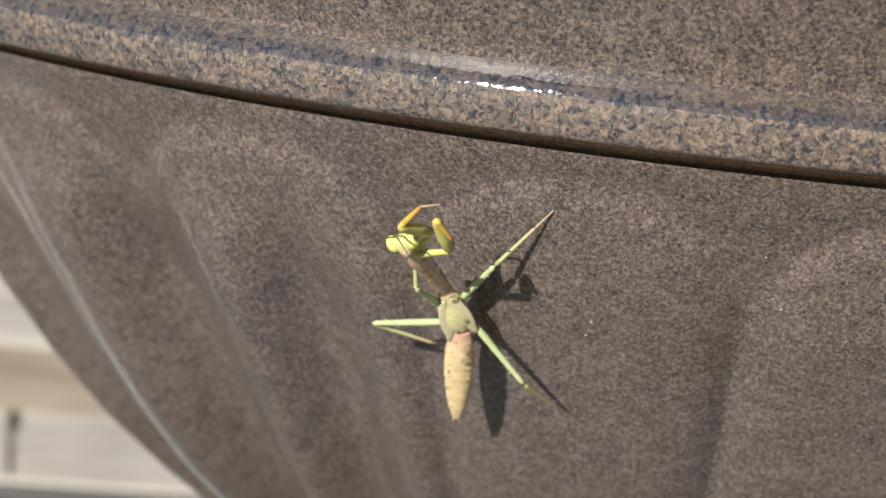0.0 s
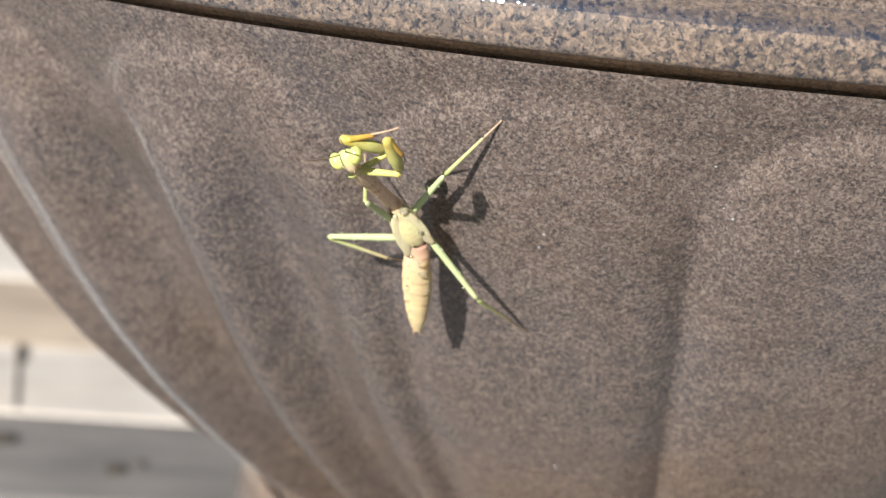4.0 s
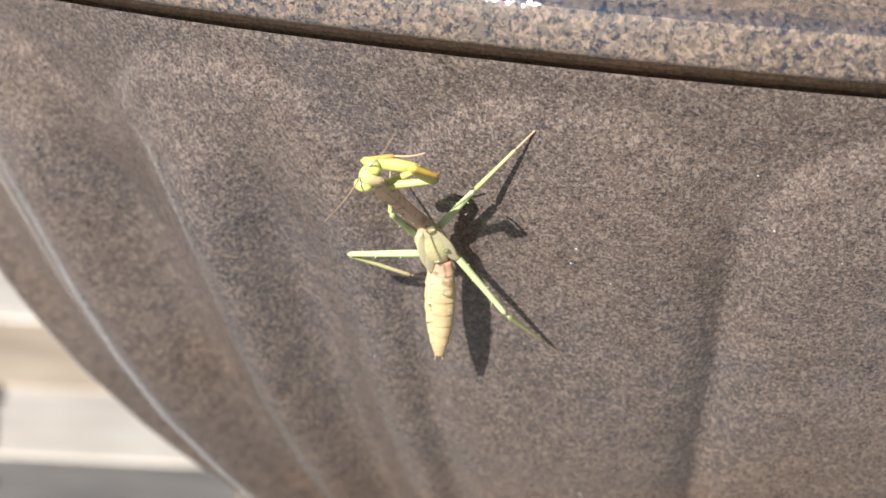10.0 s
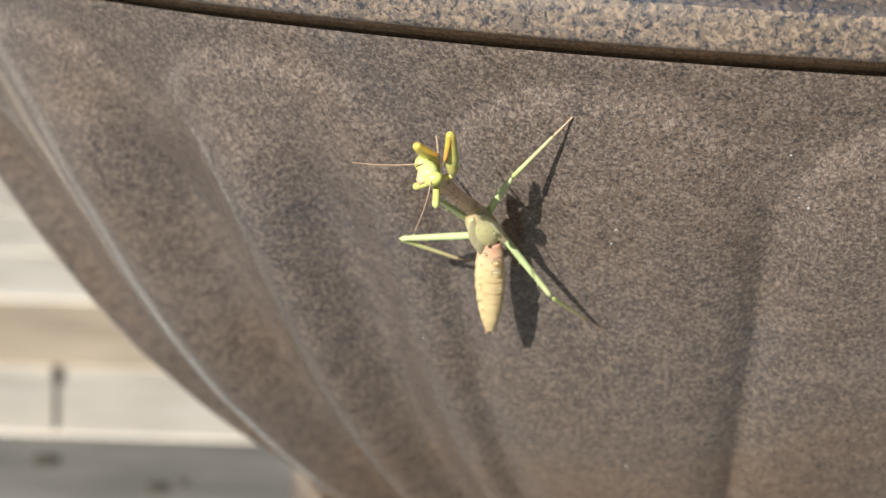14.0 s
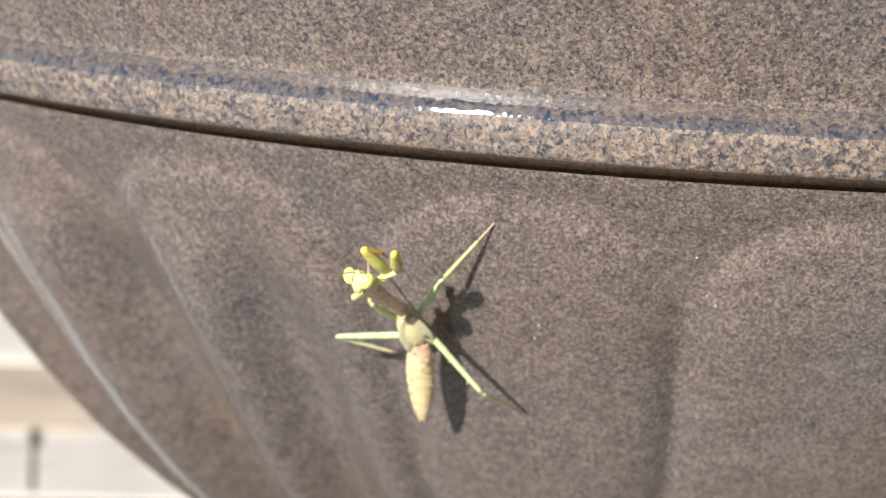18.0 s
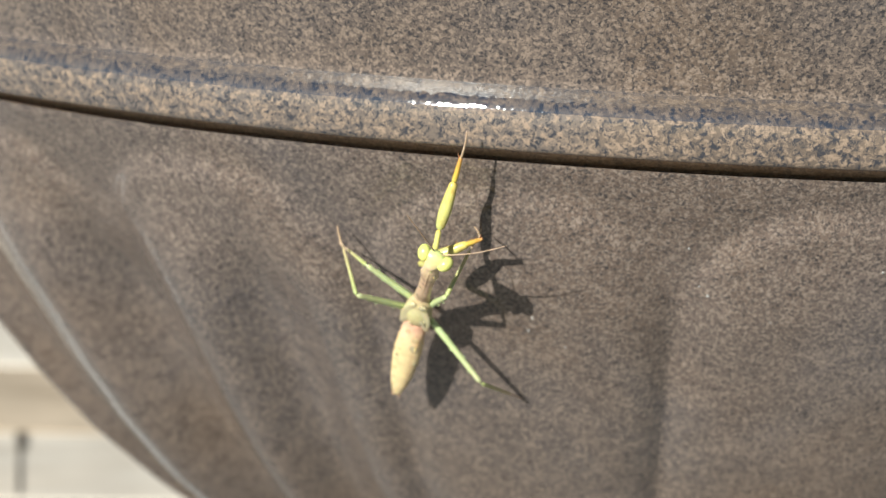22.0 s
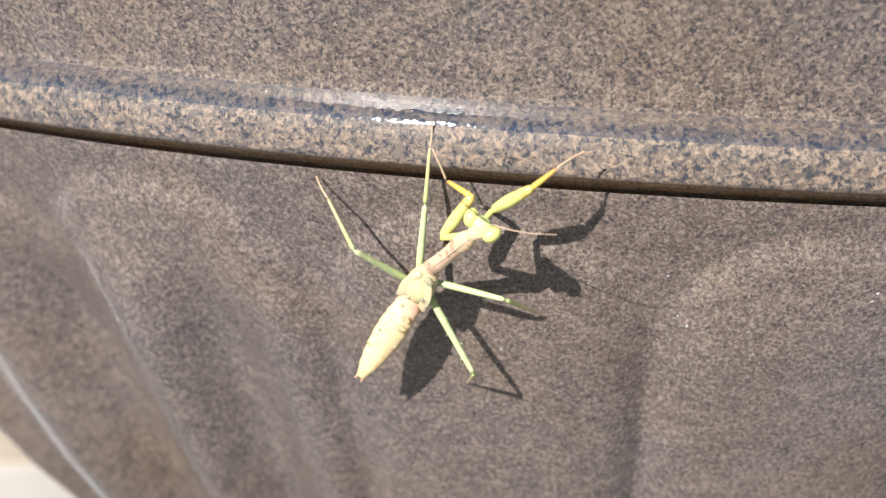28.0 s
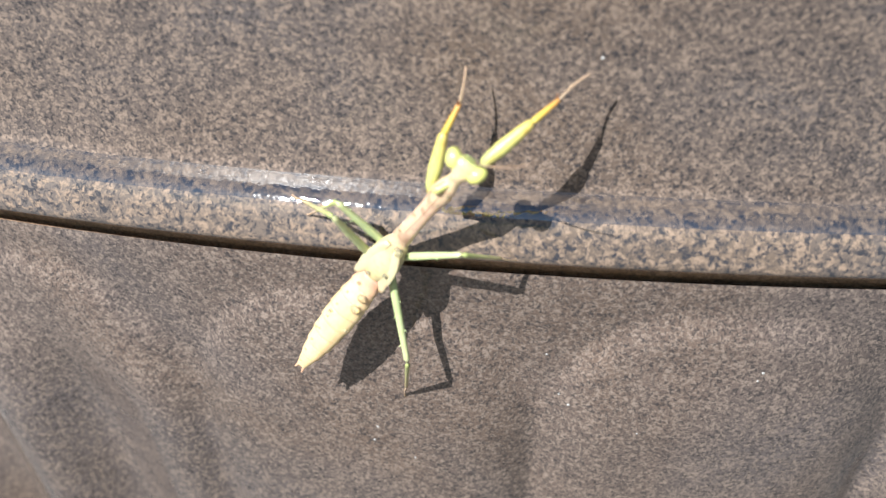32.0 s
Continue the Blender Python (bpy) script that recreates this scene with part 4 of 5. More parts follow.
    walk(PARTS["ML_tibia"], [
        (0, pose(-0.00462, 0.01809, 0.00732, -88.4, -3.7, -5.3)),
        (1, pose(-0.00453, 0.01534, 0.01022, -73.9, -2.2, -7.2)),
        (2, pose(-0.00509, 0.01864, 0.00632, -88.4, -2.1, -4.8)),
        (3, pose(-0.00394, 0.01748, 0.00827, -80.2, -5.6, -10.4)),
        (6, pose(-0.00419, 0.01956, 0.00497, -93.0, -9.4, -12.7)),
        (7, pose(-0.00407, 0.01934, 0.00545, -92.2, -8.1, -10.3)),
        (8, pose(-0.00471, 0.01839, 0.00685, -87.7, -4.4, -7.5)),
        (9, pose(-0.00474, 0.01995, 0.00377, -98.2, -5.9, -6.6)),
        (10, pose(-0.00381, 0.01941, 0.00539, -94.0, -8.7, -9.7)),
        (11, pose(-0.00478, 0.01936, 0.00513, -94.2, -7.7, -10.5)),
        (12, pose(-0.00395, 0.01923, 0.00571, -90.4, -8.1, -10.7)),
        (13, pose(-0.00508, 0.02011, 0.00306, -99.7, -9.8, -11.6)),
        (14, pose(-0.00522, 0.01999, 0.00333, -101.2, -6.5, -7.0)),
        (15, pose(-0.00426, 0.01882, 0.00633, -88.7, -8.3, -13.1)),
        (18, pose(-0.00503, 0.01966, 0.00436, -96.1, -3.0, -4.0)),
        (19, pose(-0.00625, 0.02044, -0.00087, -96.6, 8.1, -5.3)),
        (20, pose(-0.00708, 0.01996, -0.00360, -101.4, 10.4, -3.7)),
        (21, pose(-0.01244, 0.01666, -0.00033, -116.3, 44.5, 10.0)),
        (22, pose(-0.01356, 0.01511, 0.00112, -117.1, 53.6, 16.6)),
        (22.5, pose(-0.01123, 0.01695, -0.00193, -65.4, 13.7, 50.4)),
        (23, pose(-0.00890, 0.01878, -0.00498, -33.1, -34.0, 45.9)),
        (24, pose(-0.00603, 0.02028, 0.00133, -54.3, -14.6, 72.6)),
        (27, pose(-0.01231, 0.01612, 0.00258, -24.7, 6.8, 98.4)),
        (28, pose(-0.00790, 0.01912, -0.00553, -20.0, -18.9, 33.1)),
        (29, pose(-0.00609, 0.02015, 0.00192, -31.0, -12.1, 55.8)),
        (30, pose(-0.00599, 0.02013, 0.00213, -30.4, -11.7, 57.1)),
        (31, pose(-0.00509, 0.01982, 0.00391, -37.4, 1.6, 76.6)),
        (31.5, pose(-0.00545, 0.01889, 0.00572, -31.5, 12.9, 101.6)),
        (32, pose(-0.01218, 0.01306, 0.00703, -35.2, 29.3, 143.9))])
    walk(PARTS["MR_femur"], [
        (0, pose(0.00190, 0.00630, -0.00120, 27.1, -31.5, -62.1)),
        (1, pose(0.00190, 0.00630, -0.00120, 34.9, -21.1, -67.4)),
        (2, pose(0.00190, 0.00630, -0.00120, 24.7, -35.3, -56.2)),
        (3, pose(0.00190, 0.00630, -0.00120, 26.7, -29.0, -68.9)),
        (6, pose(0.00190, 0.00630, -0.00120, 37.0, -37.3, -70.6)),
        (7, pose(0.00190, 0.00630, -0.00120, 29.7, -36.9, -67.4)),
        (8, pose(0.00190, 0.00630, -0.00120, 30.9, -32.9, -63.2)),
        (9, pose(0.00190, 0.00630, -0.00120, 22.7, -41.8, -57.1)),
        (10, pose(0.00190, 0.00630, -0.00120, 26.6, -37.1, -68.0)),
        (11, pose(0.00190, 0.00630, -0.00120, 37.7, -36.2, -67.4)),
        (12, pose(0.00190, 0.00630, -0.00120, 28.6, -36.4, -67.8)),
        (13, pose(0.00190, 0.00630, -0.00120, 38.8, -41.6, -65.6)),
        (14, pose(0.00190, 0.00630, -0.00120, 28.8, -41.7, -57.9)),
        (15, pose(0.00190, 0.00630, -0.00120, 39.6, -32.0, -72.0)),
        (18, pose(0.00190, 0.00630, -0.00120, 16.8, -40.0, -51.9)),
        (19, pose(0.00190, 0.00630, -0.00120, 36.4, -31.1, -64.1)),
        (20, pose(0.00190, 0.00630, -0.00120, 36.9, -34.8, -58.7)),
        (21, pose(0.00190, 0.00630, -0.00120, 12.9, -24.5, -25.5)),
        (22, pose(0.00190, 0.00630, -0.00120, 18.2, -16.6, -20.8)),
        (23, pose(0.00190, 0.00630, -0.00120, 29.1, -13.8, -28.0)),
        (23.5, pose(0.00190, 0.00630, -0.00120, -1.6, 24.0, -55.7)),
        (24, pose(0.00190, 0.00630, -0.00120, -56.1, 33.0, -108.0)),
        (27, pose(0.00190, 0.00630, -0.00120, -27.4, 54.7, -94.8)),
        (28, pose(0.00190, 0.00630, -0.00120, -25.0, 51.1, -95.9)),
        (29, pose(0.00190, 0.00630, -0.00120, -29.5, 53.7, -101.3)),
        (30, pose(0.00190, 0.00630, -0.00120, -31.9, 53.9, -102.0)),
        (31, pose(0.00190, 0.00630, -0.00120, -24.3, 47.6, -112.3)),
        (31.5, pose(0.00190, 0.00630, -0.00120, -86.6, 45.7, -130.5)),
        (32, pose(0.00190, 0.00630, -0.00120, 79.9, 79.7, 43.7))])
    walk(PARTS["MR_tibia"], [
        (0, pose(0.01189, 0.01558, 0.00454, 2.1, -31.3, -61.3)),
        (1, pose(0.01192, 0.01379, 0.00671, 11.1, -21.5, -66.0)),
        (2, pose(0.01109, 0.01675, 0.00384, -0.6, -33.3, -59.1)),
        (3, pose(0.01308, 0.01407, 0.00461, 13.6, -28.6, -68.6)),
        (6, pose(0.01124, 0.01533, 0.00589, -0.9, -36.5, -71.3)),
        (7, pose(0.01206, 0.01532, 0.00467, 1.9, -36.4, -67.6)),
        (8, pose(0.01138, 0.01571, 0.00518, 1.1, -32.0, -64.0)),
        (9, pose(0.01131, 0.01691, 0.00305, -6.0, -40.1, -60.8)),
        (10, pose(0.01267, 0.01496, 0.00409, 3.2, -37.2, -67.1)),
        (11, pose(0.01066, 0.01573, 0.00610, -4.7, -35.7, -68.1)),
        (12, pose(0.01235, 0.01510, 0.00449, 4.3, -35.8, -68.2)),
        (13, pose(0.00987, 0.01667, 0.00573, -9.1, -39.7, -70.6)),
        (14, pose(0.01036, 0.01722, 0.00413, -11.0, -40.2, -62.2)),
        (15, pose(0.01121, 0.01457, 0.00679, 0.9, -32.3, -71.9)),
        (18, pose(0.01136, 0.01720, 0.00208, -5.4, -38.2, -55.8)),
        (19, pose(0.01064, 0.01559, 0.00631, -5.7, -31.4, -62.7)),
        (20, pose(0.00939, 0.01678, 0.00610, -15.4, -34.0, -57.3)),
        (21, pose(0.00688, 0.01991, 0.00180, -61.0, -13.3, -8.6)),
        (22, pose(0.00565, 0.01991, 0.00323, -76.6, -1.6, -0.5)),
        (23, pose(0.00646, 0.01852, 0.00579, -103.3, 5.2, 1.1)),
        (23.5, pose(0.00914, 0.01431, -0.00286, -86.2, -31.2, 23.3)),
        (24, pose(0.01182, 0.01010, -0.01150, -84.5, -71.1, 48.2)),
        (25.5, pose(0.01364, 0.01042, -0.00832, -119.4, -35.8, 65.0)),
        (27, pose(0.01546, 0.01073, -0.00513, -137.8, 0.1, 58.2)),
        (28, pose(0.01574, 0.00976, -0.00513, -139.8, 10.3, 49.3)),
        (29, pose(0.01568, 0.00954, -0.00552, -136.5, 13.3, 48.4)),
        (30, pose(0.01550, 0.00987, -0.00581, -137.2, 13.5, 48.5)),
        (31, pose(0.01609, 0.00534, -0.00531, -138.0, 19.1, 42.9)),
        (31.25, pose(0.01276, 0.00955, -0.00841, -133.6, -17.5, 79.8)),
        (31.5, pose(0.00944, 0.01377, -0.01151, -159.9, -47.5, 131.5)),
        (31.75, pose(0.00996, 0.01593, -0.00505, -129.8, -27.3, 89.7)),
        (32, pose(0.01047, 0.01808, 0.00141, -120.6, 2.4, 64.7))])
    walk(PARTS["HL_femur"], [
        (0, pose(-0.00220, 0.00190, -0.00120, -32.5, 34.6, 69.6)),
        (1, pose(-0.00220, 0.00190, -0.00120, -28.3, 23.5, 69.9)),
        (2, pose(-0.00220, 0.00190, -0.00120, -34.7, 35.8, 65.7)),
        (3, pose(-0.00220, 0.00190, -0.00120, -34.0, 28.4, 61.1)),
        (6, pose(-0.00220, 0.00190, -0.00120, -39.4, 33.8, 55.0)),
        (7, pose(-0.00220, 0.00190, -0.00120, -38.9, 35.1, 57.7)),
        (8, pose(-0.00220, 0.00190, -0.00120, -33.8, 33.0, 63.9)),
        (9, pose(-0.00220, 0.00190, -0.00120, -40.2, 40.8, 59.6)),
        (10, pose(-0.00220, 0.00190, -0.00120, -39.5, 36.5, 58.8)),
        (11, pose(-0.00220, 0.00190, -0.00120, -37.9, 34.7, 59.2)),
        (12, pose(-0.00220, 0.00190, -0.00120, -38.8, 34.1, 57.0)),
        (13, pose(-0.00220, 0.00190, -0.00120, -40.9, 37.3, 55.3)),
        (14, pose(-0.00220, 0.00190, -0.00120, -39.3, 41.5, 61.4)),
        (15, pose(-0.00220, 0.00190, -0.00120, -37.1, 30.8, 58.0)),
        (18, pose(-0.00220, 0.00190, -0.00120, -35.6, 42.2, 65.9)),
        (19, pose(-0.00220, 0.00190, -0.00120, -36.5, 32.6, 66.1)),
        (20, pose(-0.00220, 0.00190, -0.00120, -36.6, 37.0, 68.3)),
        (21, pose(-0.00220, 0.00190, -0.00120, 34.7, 46.1, 67.8)),
        (22, pose(-0.00220, 0.00190, -0.00120, 51.6, 48.5, 83.6)),
        (23, pose(-0.00220, 0.00190, -0.00120, 32.7, 44.6, 85.6)),
        (24, pose(-0.00220, 0.00190, -0.00120, 37.7, 45.9, 94.3)),
        (27, pose(-0.00220, 0.00190, -0.00120, 54.9, 50.0, 95.4)),
        (28, pose(-0.00220, 0.00190, -0.00120, 58.3, 50.5, 98.7)),
        (29, pose(-0.00220, 0.00190, -0.00120, 58.7, 46.3, 103.4)),
        (30, pose(-0.00220, 0.00190, -0.00120, 58.5, 46.7, 103.2)),
        (31, pose(-0.00220, 0.00190, -0.00120, 52.1, 44.4, 106.8)),
        (31.5, pose(-0.00220, 0.00190, -0.00120, 45.2, 33.3, 111.5)),
        (32, pose(-0.00220, 0.00190, -0.00120, 64.1, 43.8, 91.5))])
    walk(PARTS["HL_tibia"], [
        (0, pose(-0.01888, 0.00204, -0.00944, 1.0, -23.3, -132.7)),
        (1, pose(-0.01880, 0.00422, -0.00927, -6.7, -14.6, -132.5)),
        (2, pose(-0.01869, 0.00256, -0.00979, 2.9, -25.4, -135.6)),
        (3, pose(-0.01808, 0.00502, -0.01036, 0.3, -18.2, -138.1)),
        (6, pose(-0.01774, 0.00475, -0.01102, 2.6, -21.0, -146.8)),
        (7, pose(-0.01803, 0.00396, -0.01075, 4.8, -22.8, -142.6)),
        (8, pose(-0.01857, 0.00363, -0.00987, 0.5, -22.3, -138.0)),
        (9, pose(-0.01842, 0.00232, -0.01030, 7.9, -28.1, -141.5)),
        (10, pose(-0.01812, 0.00329, -0.01071, 6.5, -23.6, -141.1)),
        (11, pose(-0.01814, 0.00383, -0.01058, 1.5, -22.1, -144.8)),
        (12, pose(-0.01792, 0.00431, -0.01085, 4.8, -22.0, -142.6)),
        (13, pose(-0.01796, 0.00383, -0.01087, 2.3, -22.8, -149.6)),
        (14, pose(-0.01857, 0.00192, -0.01003, 5.8, -27.4, -142.8)),
        (15, pose(-0.01782, 0.00490, -0.01083, -0.7, -18.4, -144.7)),
        (18, pose(-0.01897, 0.00144, -0.00923, 5.5, -29.4, -135.0)),
        (19, pose(-0.01828, 0.00251, -0.01052, -21.9, -23.9, -145.5)),
        (20, pose(-0.01854, 0.00122, -0.01006, -20.0, -27.4, -145.3)),
        (20.5, pose(-0.01648, 0.00960, -0.00074, -76.1, -36.3, -106.1)),
        (21, pose(-0.01348, 0.01474, 0.00614, -121.6, -16.7, -74.7)),
        (22, pose(-0.01246, 0.01405, 0.00845, -127.0, -5.3, -74.4)),
        (23, pose(-0.01725, 0.01015, 0.00596, -121.6, -34.5, -48.2)),
        (24, pose(-0.01749, 0.00895, 0.00671, -140.2, -30.5, -39.0)),
        (27, pose(-0.01394, 0.01250, 0.00859, -145.9, 11.9, -85.0)),
        (28, pose(-0.01371, 0.01249, 0.00886, -141.6, 1.2, -74.0)),
        (29, pose(-0.01427, 0.01084, 0.00977, -147.3, 3.8, -68.0)),
        (30, pose(-0.01431, 0.01090, 0.00968, -148.2, 3.6, -66.8)),
        (31, pose(-0.01609, 0.00844, 0.00930, -152.3, -2.3, -59.0)),
        (31.5, pose(-0.01705, 0.00384, 0.00984, -146.6, -10.8, -33.8)),
        (32, pose(-0.01062, 0.01327, 0.01087, -143.1, -4.3, -40.8))])
    walk(PARTS["HR_femur"], [
        (0, pose(0.00220, 0.00190, -0.00120, 16.2, -11.4, -163.1)),
        (1, pose(0.00220, 0.00190, -0.00120, 6.2, -7.2, -163.9)),
        (2, pose(0.00220, 0.00190, -0.00120, 22.3, -11.7, -165.0)),
        (3, pose(0.00220, 0.00190, -0.00120, 15.1, -7.4, -167.6)),
        (6, pose(0.00220, 0.00190, -0.00120, 18.1, -5.5, -174.4)),
        (7, pose(0.00220, 0.00190, -0.00120, 20.5, -7.9, -170.3)),
        (8, pose(0.00220, 0.00190, -0.00120, 17.6, -9.3, -167.1)),
        (9, pose(0.00220, 0.00190, -0.00120, 26.4, -11.3, -168.5)),
        (10, pose(0.00220, 0.00190, -0.00120, 20.2, -8.9, -168.8)),
        (11, pose(0.00220, 0.00190, -0.00120, 16.5, -7.0, -172.5)),
        (12, pose(0.00220, 0.00190, -0.00120, 20.8, -7.5, -170.4)),
        (13, pose(0.00220, 0.00190, -0.00120, 18.5, -5.1, -176.3)),
        (14, pose(0.00220, 0.00190, -0.00120, 23.2, -9.9, -170.2)),
        (15, pose(0.00220, 0.00190, -0.00120, 13.4, -4.8, -173.7)),
        (18, pose(0.00220, 0.00190, -0.00120, 27.6, -13.6, -164.6)),
        (19, pose(0.00220, 0.00190, -0.00120, 14.8, -9.8, -165.3)),
        (20, pose(0.00220, 0.00190, -0.00120, 17.6, -12.0, -164.7)),
        (21, pose(0.00220, 0.00190, -0.00120, 21.7, -39.5, -144.1)),
        (22, pose(0.00220, 0.00190, -0.00120, 18.5, -46.3, -135.0)),
        (23, pose(0.00220, 0.00190, -0.00120, 7.6, -43.2, -140.4)),
        (24, pose(0.00220, 0.00190, -0.00120, -11.6, -45.7, -137.3)),
        (27, pose(0.00220, 0.00190, -0.00120, 6.8, -42.5, -120.1)),
        (28, pose(0.00220, 0.00190, -0.00120, 6.2, -44.3, -128.4)),
        (29, pose(0.00220, 0.00190, -0.00120, -3.9, -42.4, -124.9)),
        (30, pose(0.00220, 0.00190, -0.00120, -4.9, -42.3, -124.3)),
        (31, pose(0.00220, 0.00190, -0.00120, 0.5, -43.1, -119.3)),
        (31.5, pose(0.00220, 0.00190, -0.00120, 10.1, -37.0, -104.9)),
        (32, pose(0.00220, 0.00190, -0.00120, -4.1, -24.9, -138.5))])
    walk(PARTS["HR_tibia"], [
        (0, pose(0.00890, -0.01634, 0.00432, -24.7, -17.2, -153.5)),
        (1, pose(0.00802, -0.01732, 0.00095, -35.0, -11.3, -152.5)),
        (2, pose(0.00855, -0.01575, 0.00630, -27.3, -17.9, -152.5)),
        (3, pose(0.00705, -0.01700, 0.00403, -29.6, -12.4, -156.9)),
        (6, pose(0.00467, -0.01715, 0.00505, -19.7, -13.3, -162.6)),
        (7, pose(0.00634, -0.01659, 0.00579, -20.3, -15.1, -160.1)),
        (8, pose(0.00746, -0.01665, 0.00482, -26.0, -15.7, -155.4)),
        (9, pose(0.00754, -0.01548, 0.00761, -17.9, -19.2, -157.8)),
        (10, pose(0.00696, -0.01648, 0.00570, -17.7, -15.9, -160.3)),
        (11, pose(0.00543, -0.01721, 0.00450, -19.8, -15.0, -160.6)),
        (12, pose(0.00628, -0.01656, 0.00591, -21.6, -14.5, -160.0)),
        (13, pose(0.00399, -0.01719, 0.00517, -15.3, -15.0, -163.6)),
        (14, pose(0.00670, -0.01617, 0.00662, -15.5, -19.2, -159.1)),
        (15, pose(0.00474, -0.01759, 0.00345, -23.3, -12.3, -161.7)),
        (18, pose(0.00909, -0.01477, 0.00790, -21.0, -21.4, -154.1)),
        (19, pose(0.00801, -0.01677, 0.00387, -24.4, -17.3, -155.1)),
        (20, pose(0.00852, -0.01633, 0.00477, -21.7, -20.3, -154.6)),
        (21, pose(0.01705, -0.01052, 0.00456, -33.6, -47.5, -126.2)),
        (22, pose(0.01901, -0.00839, 0.00322, -49.0, -51.6, -110.5)),
        (23, pose(0.01636, -0.01237, 0.00074, -38.9, -56.3, -121.1)),
        (24, pose(0.01348, -0.01462, -0.00404, -23.9, -63.1, -126.3)),
        (27, pose(0.02037, -0.00676, 0.00056, -85.7, -53.3, -96.6)),
        (28, pose(0.01889, -0.00937, 0.00035, -83.7, -59.7, -97.6)),
        (29, pose(0.01819, -0.01040, -0.00222, -87.8, -58.8, -89.6)),
        (30, pose(0.01817, -0.01040, -0.00248, -87.9, -58.6, -88.9)),
        (31, pose(0.01987, -0.00790, -0.00107, -97.9, -58.8, -88.6)),
        (31.5, pose(0.02197, -0.00114, 0.00163, -104.7, -45.4, -88.8)),
        (32, pose(0.01510, -0.01359, -0.00251, -88.3, -57.1, -81.4))])
    walk(PARTS["FL_coxa"], [
        (0, pose(-0.00323, 0.02736, 0.01064, 19.9, -39.7, -60.6)),
        (1, pose(-0.00268, 0.02466, 0.01519, -5.9, -26.1, -52.2)),
        (2, pose(-0.00387, 0.02833, 0.01072, -22.7, -41.3, -52.2)),
        (3, pose(-0.00361, 0.02709, 0.01314, -12.7, -41.5, -74.0)),
        (6, pose(-0.00345, 0.02897, 0.01044, -0.4, -47.4, -89.4)),
        (7, pose(-0.00493, 0.02856, 0.01099, -9.1, -52.1, -78.1)),
        (8, pose(-0.00324, 0.02743, 0.01283, 7.6, -57.6, -70.5)),
        (9, pose(-0.00345, 0.02996, 0.00847, -49.0, -67.0, -44.1)),
        (10, pose(-0.00318, 0.02940, 0.01000, -32.3, -67.8, -69.4)),
        (11, pose(-0.00554, 0.02741, 0.01018, 26.2, -66.4, -100.7)),
        (12, pose(-0.00311, 0.02826, 0.01120, -92.3, -68.5, 23.9)),
        (13, pose(-0.00453, 0.02769, 0.01029, 31.2, -102.9, -102.2)),
        (14, pose(-0.00442, 0.02729, 0.01496, -107.6, -23.5, 80.8)),
        (15, pose(-0.00396, 0.02099, 0.01981, 58.1, -147.6, -58.8)),
        (18, pose(-0.00670, 0.02865, 0.01123, -125.8, -68.1, 44.4)),
        (19, pose(-0.00248, 0.02304, 0.01614, -65.9, -69.4, 10.7)),
        (20, pose(-0.00216, 0.02468, 0.01748, -92.8, -45.9, 37.1)),
        (20.5, pose(0.00170, 0.03028, 0.01203, -99.9, 12.9, 67.4)),
        (21, pose(0.00224, 0.03073, 0.00529, -83.9, 22.9, 88.7)),
        (22, pose(0.00158, 0.03080, 0.00595, -77.7, -16.8, 95.0)),
        (23, pose(0.00262, 0.03085, 0.00492, -70.9, 19.6, 96.2)),
        (24, pose(0.00131, 0.03046, 0.00390, -62.1, 34.4, 104.7)),
        (27, pose(0.00335, 0.02999, 0.00553, -32.5, 49.5, 128.4)),
        (28, pose(0.00309, 0.02930, 0.00378, -29.6, 50.9, 129.0)),
        (29, pose(0.00213, 0.03036, 0.00478, -34.6, 32.2, 114.4)),
        (30, pose(0.00198, 0.03054, 0.00486, -37.6, 30.3, 112.7)),
        (31, pose(0.00311, 0.03063, 0.00547, -25.4, -21.6, 77.4)),
        (31.5, pose(0.00245, 0.02877, 0.00719, -37.1, -30.1, 64.5)),
        (31.75, pose(0.00357, 0.03092, 0.00908, -53.3, -0.3, 87.4)),
        (32, pose(0.00129, 0.03024, 0.00421, -49.7, 49.6, 122.1))])
